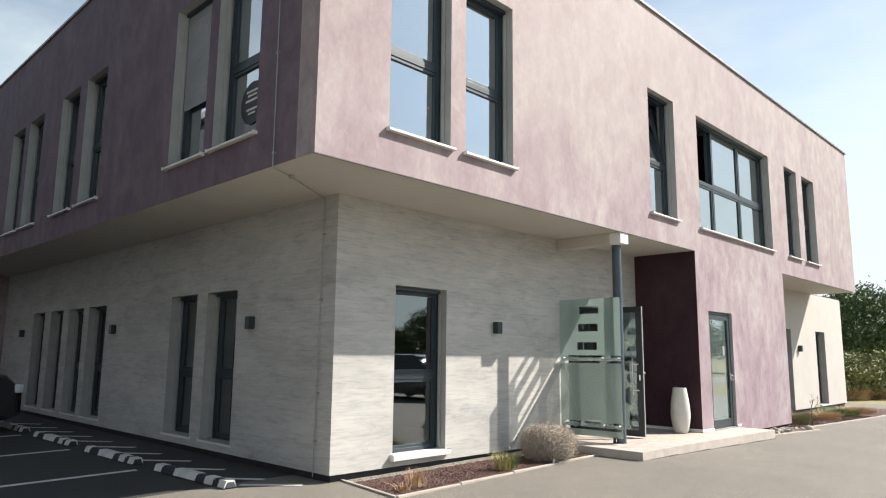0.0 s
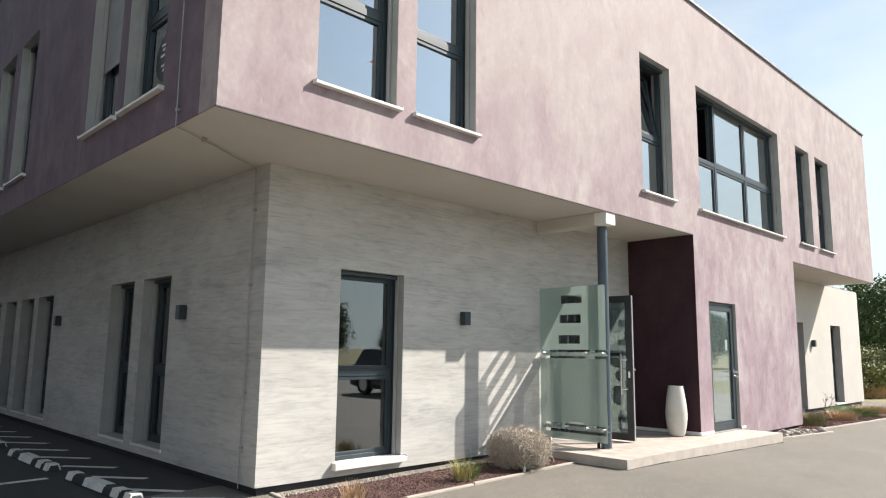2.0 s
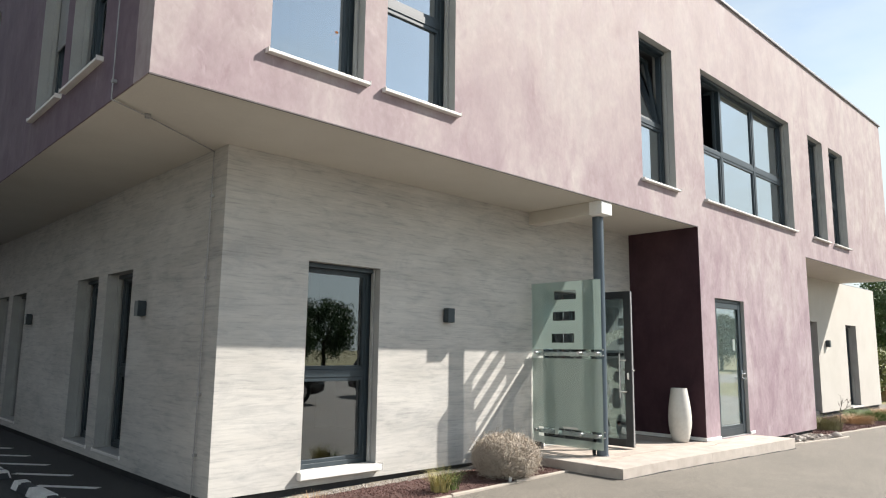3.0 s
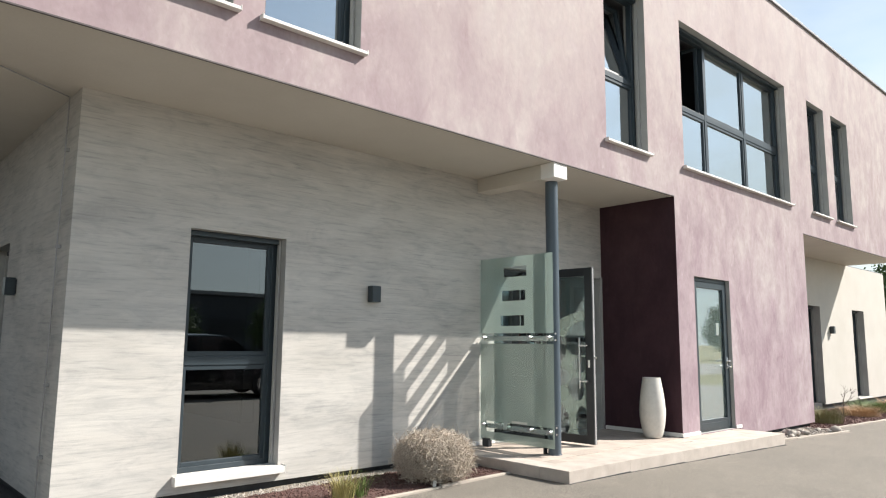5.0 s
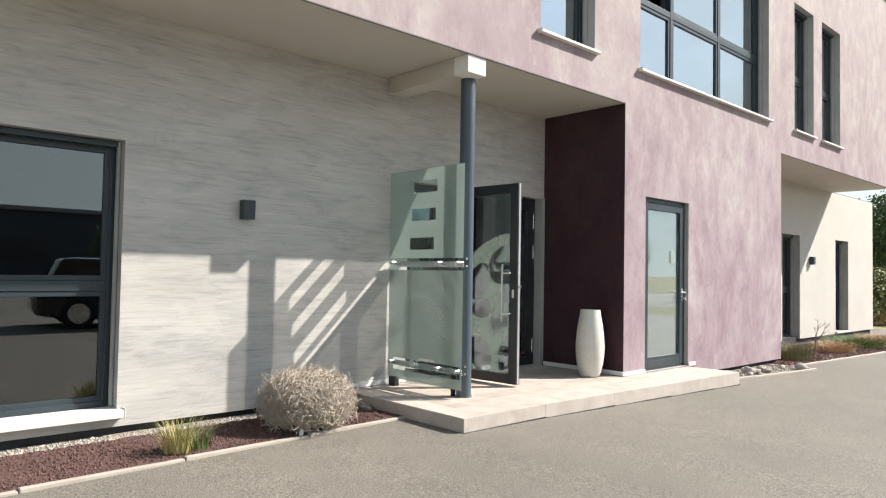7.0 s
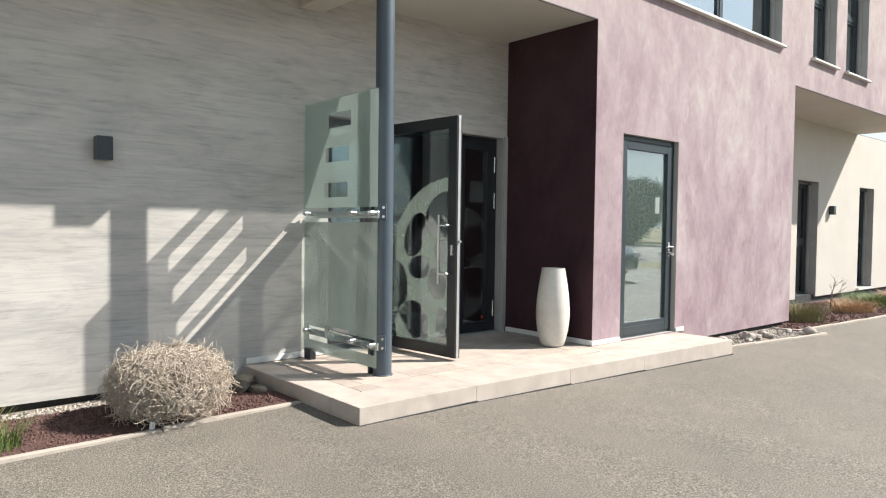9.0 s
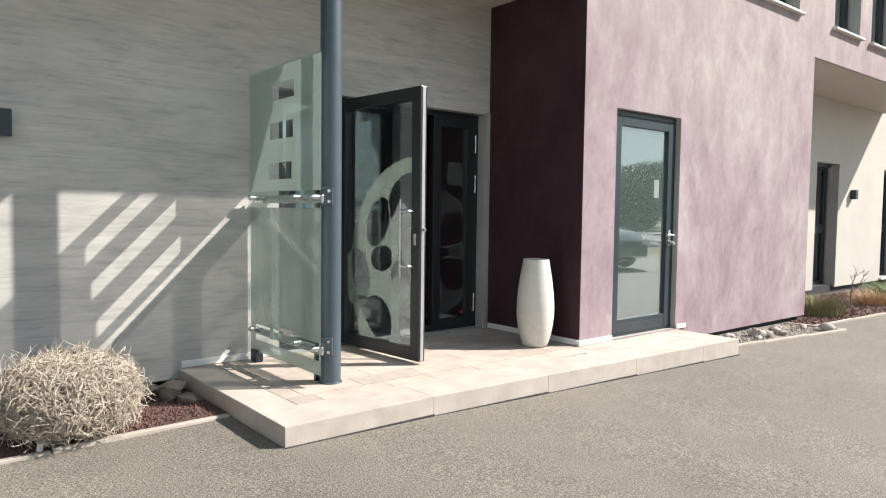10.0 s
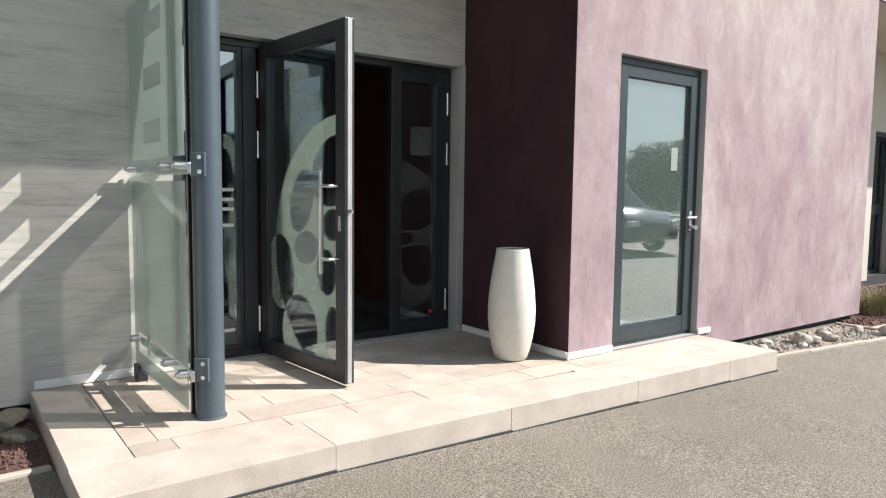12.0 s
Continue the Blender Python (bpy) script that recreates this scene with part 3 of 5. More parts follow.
for i, (a, b, c, d) in enumerate(side_up):
    top = window(S0, a, b, c, d, 0.17, 4.83, label="tall narrow anthracite window in the shaded side wall")
    if i == 1:
        bm = bmesh.new()
        for k in range(34):
            z = 4.62 + k * 0.04
            bar(S0, a + 0.03, b - 0.03, z, z + 0.036, 0.145, 0.16, bevel=0.004, bm=bm)
        adopt(part("roller_blind", bm, BLIND, label="grey slatted roller blind lowered two thirds"), top)
    if i == 0:
        bm = bmesh.new()
        lathe(bm, [(0.26, 0.0), (0.26, 0.003)], 40)
        bmesh.ops.transform(bm, matrix=pose(-1.56, Y_UP0 + 0.195, 4.33, 90, 0, 0), verts=bm.verts)
        st = adopt(part("round_sticker", bm, FRAME_DARK, label="dark round sticker with pale bars"), top)
        for k, (w, z) in enumerate(((0.26, 4.46), (0.20, 4.41), (0.30, 4.35), (0.24, 4.24), (0.16, 4.19))):
            adopt(part("text_bar", bar(S0, -1.56 - w / 2, -1.56 + w / 2, z, z + 0.025, 0.186, 0.189, bevel=0), ROAD_PAINT), top)
for a, b, c, d in side_lo:
    window(S1, a, b, c, d, 0.2, 1.15, label="tall narrow anthracite window down to the base of the grey wall", sill=0.012, glazing=GLASS_LOW)
window(E1, *front_lo[0], 0.16, 1.18, label="tall ground-floor window with a pale stone sill", sill=0.075, sill_drop=0.05, sill_rise=0.012, glazing=GLASS_LOW)
window(E1, *front_lo[2], 0.2, 1.1, label="tall dark ground-floor window near the planting bed", sill=0, glazing=GLASS_LOW)
window(E1, *front_lo[3], 0.2, 1.1, label="tall narrow dark ground-floor window", glazing=GLASS_LOW)

# ---------------------------------------------------------------- doors
def lever(parent, place, u, z, d, flip=1):
    bm = bmesh.new()
    bar(place, u - 0.018, u + 0.018, z - 0.11, z + 0.05, d - 0.008, d, bm=bm)
    p, q = Vector(place(u, z, d)), Vector(place(u, z, d - 0.055))
    tube(bm, p, q, 0.011)
    tube(bm, q, Vector(place(u - flip * 0.12, z, d - 0.055)), 0.010)
    return adopt(part("door_handle", bm, STEEL, label="steel lever handle", smooth=True), parent)


counter["door"] += 1
d1 = tagged(empty("door_1", -0.1, 0.99, 0.17), "closed glazed anthracite door in the mauve wall", "door", kind="structure")
adopt(part("door_frame", ring(E0, 0.464, 1.516, 0.168, 2.306, 0.05, 0.055, 0.135), FRAME), d1)
adopt(part("door_leaf", ring(E0, 0.517, 1.463, 0.20, 2.252, 0.085, 0.045, 0.115), FRAME), d1)
adopt(part("weather_bar", bar(E0, 0.60, 1.38, 0.285, 0.33, 0.047, 0.105), FRAME), d1)
adopt(pane(E0, 0.598, 1.382, 0.328, 2.17, 0.075, None), d1)
lever(d1, E0, 1.43, 1.13, 0.045)
bm = bmesh.new()
tube(bm, (0.015, 1.43, 1.05), (-0.045, 1.43, 1.05), 0.02)
adopt(part("lock_cylinder", bm, STEEL, smooth=True), d1)
adopt(part("privacy_film", bar(E0, 0.60, 1.38, 0.33, 2.168, 0.071, 0.073, bevel=0), VEIL, label="thin grey-green privacy film on the pane"), d1)
adopt(part("sticker", bar(E0, 1.18, 1.26, 1.50, 1.68, 0.067, 0.07, bevel=0), FROST), d1)
# unseen wall, added and coloured dark to keep the door pane dark
structure("wall_entrance_back", boxed(-1.2, -1.15, 0.202, 4.348, 0.0, 3.3), INTERIOR_DARKENED, "added room wall behind the glazed door, coloured dark for an unlit room")


def flat_shape(name, outline, holes):
    """A flat plate with holes, from closed outlines, in the xy plane."""
    cu = bpy.data.curves.new(name, "CURVE")
    cu.dimensions, cu.fill_mode = "2D", "BOTH"
    for pts in (outline, *holes):
        s = cu.splines.new("POLY")
        s.points.add(len(pts) - 1)
        for p, (x, y) in zip(s.points, pts):
            p.co = (x, y, 0, 1)
        s.use_cyclic_u = True
    ob = bpy.data.objects.new(name, cu)
    scene.collection.objects.link(ob)
    me = bpy.data.meshes.new_from_object(ob.evaluated_get(bpy.context.evaluated_depsgraph_get()))
    bpy.data.objects.remove(ob)
    bm = bmesh.new()
    bm.from_mesh(me)
    bpy.data.meshes.remove(me)
    return bm


def oval(cx, cy, rx, ry, tilt=0, n=40, pinch=0.0):
    c, s = math.cos(radians(tilt)), math.sin(radians(tilt))
    pts = []
    for i in range(n):
        a = 2 * math.pi * i / n
        x, y = rx * math.cos(a) * (1 + pinch * math.sin(a)), ry * math.sin(a)
        pts.append((cx + c * x - s * y, cy + s * x + c * y))
    return pts


def reel(cx, cz, radius, u0, u1, z0, z1, place, d, parent, name="reel_film", own=None):
    """A part of a big film-reel motif: a disc with oval holes, cut off at the pane's edge."""
    holes = [oval(cx, cz, radius * 0.13, radius * 0.13)]
    for k in range(5):
        a = radians(90 + 72 * k + 20)
        holes.append(oval(cx + radius * 0.56 * math.cos(a), cz + radius * 0.56 * math.sin(a), radius * 0.245, radius * 0.30, math.degrees(a) - 90, pinch=0.28))
    for k in range(5):
        a = radians(90 + 72 * k + 56)
        holes.append(oval(cx + radius * 0.30 * math.cos(a), cz + radius * 0.30 * math.sin(a), radius * 0.07, radius * 0.09, math.degrees(a) - 90))
    if own:
        holes = [oval(*o) for o in own]
    bm = flat_shape(name, oval(cx, cz, radius, radius, n=72), holes)
    for co, no in (((u0, 0, 0), (-1, 0, 0)), ((u1, 0, 0), (1, 0, 0)), ((0, z0, 0), (0, -1, 0)), ((0, z1, 0), (0, 1, 0))):
        bmesh.ops.bisect_plane(bm, geom=bm.verts[:] + bm.edges[:] + bm.faces[:], plane_co=co, plane_no=no, clear_outer=True)
    for v in bm.verts:
        v.co = place(v.co.x, v.co.y, d)
    return part(name, bm, FROST_PALE if own else FROST_SHADED, parent, "pale frosted film-reel motif")


# entrance front: side light, open leaf, standing leaf
D0, D1 = 0.10, 0.17
d2 = tagged(empty("door_2", X_IN - 0.1, -1.15, 0.165), "dark glazed entrance with one leaf swung wide open", "door", kind="structure")
bm = ring(E1, -2.296, -0.064, 0.17, 2.312, 0.05, D0, D1 + 0.02)
bar(E1, -1.81, -1.715, 0.22, 2.262, D0 + 0.002, D1 + 0.02, bm=bm)
adopt(part("door_frame", bm, FRAME_DARK), d2)
adopt(part("side_light", ring(E1, -2.246, -1.812, 0.22, 2.262, 0.035, D0 + 0.01, D1), FRAME_DARK), d2)
adopt(pane(E1, -2.212, -1.846, 0.256, 2.228, D0 + 0.04, None, GLASS), d2)
adopt(reel(-1.98, 0.62, 0.52, -2.21, -1.85, 0.26, 2.22, E1, D0 + 0.036, None), d2)
for z, w in ((1.30, 0.20), (1.235, 0.16), (1.17, 0.12), (1.06, 0.12), (0.34, 0.16)):
    adopt(part("text_bar", bar(E1, -1.87 - w, -1.87, z, z + 0.022, D0 + 0.032, D0 + 0.034, bevel=0), ROAD_PAINT), d2)
leaf2 = adopt(part("standing_leaf", ring(E1, -0.64, -0.114, 0.18, 2.262, 0.095, D0 - 0.006, D1 - 0.01), FRAME_DARK, label="narrow dark leaf, shut"), d2)
adopt(pane(E1, -0.547, -0.207, 0.273, 2.17, D0 + 0.03, None, GLASS_DOOR), d2)
adopt(reel(-0.66, 0.93, 0.64, -0.546, -0.208, 0.274, 2.16, E1, D0 + 0.026, None), d2)
adopt(part("notice", bar(E1, -0.44, -0.24, 1.60, 1.83, D0 + 0.022, D0 + 0.025, bevel=0), FROST_SHADED), d2)
adopt(part("red_sticker", bar(E1, -0.25, -0.22, 0.31, 0.34, D0 + 0.022, D0 + 0.025, bevel=0), RED_LED), d2)
for z in (0.42, 1.62, 2.02):
    bm = bmesh.new()
    tube(bm, (X_IN - D0 + 0.012, -0.108, z - 0.09), (X_IN - D0 + 0.012, -0.108, z + 0.09), 0.011)
    adopt(part("hinge", bm, STEEL, smooth=True), d2)
    bm = bmesh.new()
    tube(bm, (X_IN - D0 + 0.012, -1.712, z - 0.09), (X_IN - D0 + 0.012, -1.712, z + 0.09), 0.011)
    adopt(part("hinge", bm, STEEL, smooth=True), d2)
# open leaf, built in a plane of its own: along u from the hinge, outer face towards the yard
L = south(0)
W_LEAF = 1.06
leaf = part("open_leaf", ring(L, 0, W_LEAF, 0.185, 2.285, 0.10, 0, 0.065), FRAME_DARK, label="glazed leaf swung open with a steel edge")
pane(L, 0.098, W_LEAF - 0.098, 0.283, 2.187, 0.03, leaf, GLASS_DOOR)
LEAF_HOLES = [(0.89, 1.43, 0.25, 0.20, 28), (0.52, 1.25, 0.135, 0.215, -26), (0.57, 0.955, 0.145, 0.105, 8), (0.235, 0.77, 0.185, 0.25, 6), (0.48, 0.40, 0.225, 0.245, -16), (0.81, 0.82, 0.115, 0.14, 8), (0.88, 1.11, 0.11, 0.095, 0), (0.90, 0.42, 0.10, 0.20, 6)]
reel(0.98, 0.95, 0.81, 0.10, W_LEAF - 0.10, 0.285, 2.18, L, 0.026, leaf, own=LEAF_HOLES)
bm = bmesh.new()
bar(L, W_LEAF, W_LEAF + 0.004, 0.19, 2.28, 0.018, 0.047, bevel=0, bm=bm)
part("edge_plate", bm, ALU, leaf, "bright steel edge strip")
bm = bmesh.new()
tube(bm, (W_LEAF - 0.135, -0.075, 0.83), (W_LEAF - 0.135, -0.075, 1.43), 0.014)
for z in (0.92, 1.34):
    tube(bm, (W_LEAF - 0.05, 0.0, z), (W_LEAF - 0.05, -0.075, z), 0.011)
    tube(bm, (W_LEAF - 0.05, -0.075, z), (W_LEAF - 0.135, -0.075, z), 0.011)
part("pull_handle", bm, STEEL, leaf, "upright steel bar handle", smooth=True)
part("key_plate", bar(L, W_LEAF - 0.065, W_LEAF - 0.035, 1.08, 1.17, -0.004, 0.0, bevel=0.001), STEEL, leaf)
bm = bmesh.new()
tube(bm, (W_LEAF + 0.002, 0.032, 1.20), (W_LEAF + 0.03, 0.032, 1.20), 0.012)
part("latch", bm, STEEL, leaf, smooth=True)
leaf.matrix_world = pose(X_IN - D0 + 0.012, -1.70, 0, 0, 0, 4.5)
adopt(leaf, d2)
structure("door_mat", boxed(-2.6, X_IN - 0.34, -1.65, -0.2, 0.152, 0.166), PLINTH, "dark ribbed entrance mat")

# ---------------------------------------------------------------- entrance platform
PLAT_Z = 0.16
def plat_x(y):
    return 0.525 + 0.042 * max(0.0, y + 2.1)


plat = tagged(empty("platform", 0, 0, 0), "low pale stone entrance platform one step above the yard", kind="structure")
bm = bmesh.new()
pts = [(X_IN - 0.001, -3.06), (plat_x(-3.1) - 0.05, -3.06), (plat_x(-2.1) - 0.05, -2.1), (plat_x(1.5) - 0.05, 1.48), (0.004, 1.48), (0.004, -0.004), (X_IN - 0.001, -0.004)]
lo = [bm.verts.new((x, y, -0.1)) for x, y in pts]
hi = [bm.verts.new((x, y, PLAT_Z - 0.008)) for x, y in pts]
bm.faces.new(hi)
for i in range(len(pts)):
    j = (i + 1) % len(pts)
    bm.faces.new((lo[i], lo[j], hi[j], hi[i]))
bmesh.ops.recalc_face_normals(bm, faces=bm.faces)
part("platform_bed", bm, JOINT, plat)
ORANGE = simple("orange_glaze", (0.55, 0.16, 0.03), (0.75, 0.27, 0.05), 9.0, 0.4)
def prism(points, z0, z1, bevel=0.0):
    """An upright block over a four-sided plan."""
    bm = bmesh.new()
    a, b = [bm.verts.new((x, y, z0)) for x, y in points], [bm.verts.new((x, y, z1)) for x, y in points]
    bm.faces.new(b)
    bm.faces.new(a[::-1])
    for i in range(len(points)):
        j = (i + 1) % len(points)
        bm.faces.new((a[i], a[j], b[j], b[i]))
    bmesh.ops.recalc_face_normals(bm, faces=bm.faces)
    if bevel:
        bmesh.ops.bevel(bm, geom=bm.edges[:], offset=bevel, segments=1, affect="EDGES")
    return bm


# long front blocks of the step, then the paving behind them
EDGE = [-3.11, -2.075, -1.04, -0.02, 0.94, 1.53]
for a, b in zip(EDGE, EDGE[1:]):
    a2, b2 = a + 0.0004, b - 0.0004
    pts = [(plat_x(a2) - 0.36, a2), (plat_x(a2), a2), (plat_x(b2), b2), (plat_x(b2) - 0.36, b2)]
    part("edge_block", prism(pts, -0.12, PLAT_Z + random.uniform(-0.001, 0.001), 0.002), EDGE_STONE, plat)
part("edge_block", prism([(X_IN - 0.001, -3.11), (plat_x(-3.1) - 0.361, -3.11), (plat_x(-3.1) - 0.361, -2.85), (X_IN - 0.001, -2.85)], -0.12, PLAT_Z, 0.006), EDGE_STONE, plat)
for k, (a, b) in enumerate(zip(EDGE, EDGE[1:])):
    z = ground_z(0.6, (a + b) / 2)
    part("foot_joint", prism([(plat_x(a) - 0.01, a), (plat_x(a) + 0.014, a), (plat_x(b) + 0.014, b), (plat_x(b) - 0.01, b)], z - 0.05, z + 0.006), PLINTH, plat, "dark open joint along the asphalt")
rng = random.Random(7)
row = 0
x = X_IN + 0.004
while x < 0.40:
    x2 = x + 0.20
    y_end = -0.008 if x < 0.0 else 1.525
    y = -2.849
    if x < 0.0 < x2:
        x2 = 0.008
    yy = y - (0.23 if row % 2 else 0.0) - rng.uniform(0, 0.1)
    while yy < y_end - 0.01:
        y2 = yy + rng.choice((0.36, 0.45, 0.54))
        a, b = max(yy, y), min(y2, y_end)
        if y_end - b < 0.10:
            b = y_end
        xa, xb = x + 0.0006, min(x2, plat_x(a) - 0.3605) - 0.0006
        if b - a > 0.03 and xb - xa > 0.02:
            part("slab", prism([(xa, a + 0.0016), (xb, a + 0.0016), (min(x2, plat_x(b) - 0.3605) - 0.0006, b - 0.0016), (xa, b - 0.0016)], PLAT_Z - 0.05, PLAT_Z + rng.uniform(-0.0015, 0.0005), 0.0012), SLAB, plat)
        yy = b if b == y_end else y2
    x = x2
    row += 1
bm = bmesh.new()
box(bm, X_IN + 0.002, X_IN + 0.022, -3.09, -2.305, PLAT_Z + 0.004, PLAT_Z + 0.055, 0.003)
structure("baseboard_wall", bm, WHITE_PAINT, "pale skirting strip at the foot of the wall")
structure("baseboard_cheek", boxed(X_IN + 0.03, -0.004, -0.022, -0.005, PLAT_Z + 0.004, PLAT_Z + 0.055, 0.003), WHITE_PAINT, "pale skirting strip under the dark south cheek")
structure("baseboard_block", boxed(0.001, 0.016, -0.022, 0.455, PLAT_Z + 0.004, PLAT_Z + 0.05, 0.003), WHITE_PAINT, "pale skirting strip under the mauve wall")
structure("baseboard_door", boxed(0.001, 0.016, 1.525, 1.70, PLAT_Z + 0.004, PLAT_Z + 0.05, 0.003), WHITE_PAINT, "pale skirting strip beside the door")
structure("trim_jamb", boxed(X_IN + 0.001, X_IN + 0.02, -0.058, -0.006, PLAT_Z + 0.06, 2.33, 0.003), REVEAL, "grey cover strip beside the entrance")

# ---------------------------------------------------------------- beam, post, glass screen
structure("beam", boxed(X_IN + 0.001, -0.015, -2.60, -2.37, 3.205, SOFFIT_Z - 0.006, 0.006), SOFFIT_PAINT, "off-white beam under the jutting storey")
structure("beam_cap", boxed(-0.20, -0.008, -2.605, -2.365, 3.20, SOFFIT_Z - 0.007, 0.006), WHITE_PAINT, "white painted beam end over the post")
PX, PY = -0.20, -2.41
post = tagged(empty("steel_post", PX, PY, PLAT_Z), "round blue-grey painted steel post on the platform", "post")
bm = bmesh.new()
lathe(bm, [(0.072, 0.0), (0.072, 3.038)], 36)
part("shaft", bm, POST_PAINT, post, smooth=True)
bm = bmesh.new()
lathe(bm, [(0.082, 0.0), (0.082, 0.006), (0.078, 0.010)], 36)
part("foot_plate", bm, POST_PAINT, post, smooth=True)
bm = bmesh.new()
box(bm, -0.105, -0.075, -0.07, -0.03, 0.0, 2.22, 0.003)
part("side_bar", bm, FRAME_DARK, post, "flat dark bar beside the post")

SY = -2.56
S_X0, S_X1, S_Z0, S_Z1 = -1.204, -0.085, 0.235, 2.372
screen = tagged(empty("glass_screen", (S_X0 + S_X1) / 2, SY, S_Z0), "upright frosted glass screen clamped between wall and post", "screen")
gp = south(SY)
ob = part("glass_pane", bar(gp, S_X0, S_X1, S_Z0, S_Z1, 0.0, 0.012, bevel=0.001), GLASS_CLEAR)
ob.visible_shadow = False
adopt(ob, screen)


def rect(u0, u1, z0, z1):
    return [(u0, z0), (u1, z0), (u1, z1), (u0, z1)]


# upper film with three clear bars cut from it; lower film below a clear strip
CU = -0.66
upper = flat_shape("frosted_film", rect(S_X0 + 0.006, S_X1 - 0.006, 1.475, S_Z1 - 0.006), [rect(CU - 0.16, CU + 0.19, 2.13, 2.25), rect(CU - 0.19, CU + 0.17, 1.85, 1.97), rect(CU - 0.21, CU + 0.15, 1.56, 1.68)])
lower = flat_shape("frosted_film", rect(S_X0 + 0.006, S_X1 - 0.006, S_Z0 + 0.006, 1.355), [rect(S_X0 + 0.10, S_X1 - 0.03, 0.335, 0.455)])
for bm, film in ((upper, FROST), (lower, FROST_LOW)):
    for v in bm.verts:
        v.co = (v.co.x, SY + 0.0145, v.co.y)
    adopt(part("frosted_film", bm, film, label="pale etched film"), screen)
for z in (1.415, 0.40):
    bm = bmesh.new()
    box(bm, S_X0 + 0.04, S_X1 - 0.03, SY + 0.03, SY + 0.05, z - 0.028, z + 0.028, 0.004)
    adopt(part("rail", bm, STEEL, label="flat steel rail"), screen)
    for x in (S_X0 + 0.07, -0.42, -0.15):
        bm = bmesh.new()
        tube(bm, (x, SY - 0.022, z + 0.012), (x, SY + 0.045, z + 0.012), 0.021, sides=20)
        tube(bm, (x, SY - 0.034, z + 0.012), (x, SY - 0.022, z + 0.012), 0.012, sides=16)
        adopt(part("clamp", bm, STEEL, label="round steel point fixing", smooth=True), screen)
    bm = bmesh.new()
    box(bm, -0.045, 0.03, -0.086, -0.064, -0.06, 0.06, 0.004)
    bmesh.ops.transform(bm, matrix=pose(PX, PY, z + 0.02, 0, 0, 48), verts=bm.verts)
    bk = adopt(part("bracket", bm, POST_PAINT, label="painted bracket with two bolts"), screen)
    for dz in (-0.035, 0.035):
        bm = bmesh.new()
        tube(bm, (0.008, -0.086, dz), (0.008, -0.097, dz), 0.012, sides=6)
        bmesh.ops.transform(bm, matrix=pose(PX, PY, z + 0.02, 0, 0, 48), verts=bm.verts)
        adopt(part("bolt", bm, STEEL), screen)
adopt(part("text_bar", bar(gp, -0.69, -0.46, 0.462, 0.486, -0.003, -0.001, bevel=0), ROAD_PAINT), screen)
adopt(part("sticker", bar(gp, -0.82, -0.765, 0.38, 0.49, -0.003, -0.001, bevel=0), FROST, label="small pale sticker"), screen)
for x in (-1.10,):
    bm = bmesh.new()
    box(bm, x - 0.05, x + 0.05, SY - 0.01, SY + 0.05, PLAT_Z + 0.001, S_Z0 + 0.02, 0.004)
    adopt(part("foot_clamp", bm, FRAME_DARK), screen)

# ---------------------------------------------------------------- vase
vase = tagged(empty("floor_vase", -0.25, -0.31, PLAT_Z + 0.002), "tall white clay floor vase standing by the entrance", "vase")
prof = [(0.115, 0.0), (0.135, 0.012), (0.155, 0.06), (0.182, 0.16), (0.198, 0.27), (0.200, 0.36), (0.190, 0.48), (0.172, 0.60), (0.152, 0.70), (0.138, 0.772), (0.134, 0.782), (0.127, 0.782), (0.124, 0.77), (0.14, 0.66), (0.17, 0.45), (0.17, 0.2), (0.1, 0.05)]
part("body", lathe(bmesh.new(), [(r * 0.83, z * 0.985) for r, z in prof[:10]], 48), VASE_CLAY, vase, smooth=True)
part("rim", lathe(bmesh.new(), [(r * 0.83 + 0.001, z * 0.985) for r, z in prof[9:]], 48), VASE_CLAY, vase, smooth=True)


# ---------------------------------------------------------------- wall lamps
def wall_lamp(m):
    top = tagged(new("wall_lamp"), "small dark box-shaped wall lamp on grey plaster", "lamp", "wall lamps along the ground floor")
    part("housing", box(bmesh.new(), 0.012, 0.10, -0.055, 0.055, -0.085, 0.085, 0.004), FRAME, top)
    part("back_plate", box(bmesh.new(), 0.0, 0.012, -0.04, 0.04, -0.07, 0.07, 0.002), FRAME_DARK, top)
    part("lens", box(bmesh.new(), 0.03, 0.085, -0.04, 0.04, -0.088, -0.085), FROST, top)
    top.matrix_world = m
    return top


lamp = wall_lamp(pose(X_IN, -4.19, 1.86))
copy_thing(lamp, pose(X_IN, 9.24, 1.74))
for x in (-3.03, -7.88, -13.6):
    copy_thing(lamp, pose(x, Y_LO0, 1.86, 0, 0, -90))

# lightning conductor down the corner
cond = tagged(empty("lightning_conductor", -1.46, Y_LO0 - 0.03, 0.1), "thin zinc lightning conductor clipped to the corner", "cable")
bm = bmesh.new()
run = [(-0.72, Y_UP0 - 0.03, ROOF_Z + 0.06), (-0.69, Y_UP0 - 0.03, SOFFIT_Z - 0.03), (-0.90, -7.99, SOFFIT_Z - 0.03), (-1.44, Y_LO0 - 0.035, SOFFIT_Z - 0.04), (-1.47, Y_LO0 - 0.03, 1.3), (-1.49, Y_LO0 - 0.03, 0.05)]
for p, q in zip(run, run[1:]):
    tube(bm, p, q, 0.006, sides=8)
adopt(part("wire", bm, WIRE, smooth=True), cond)
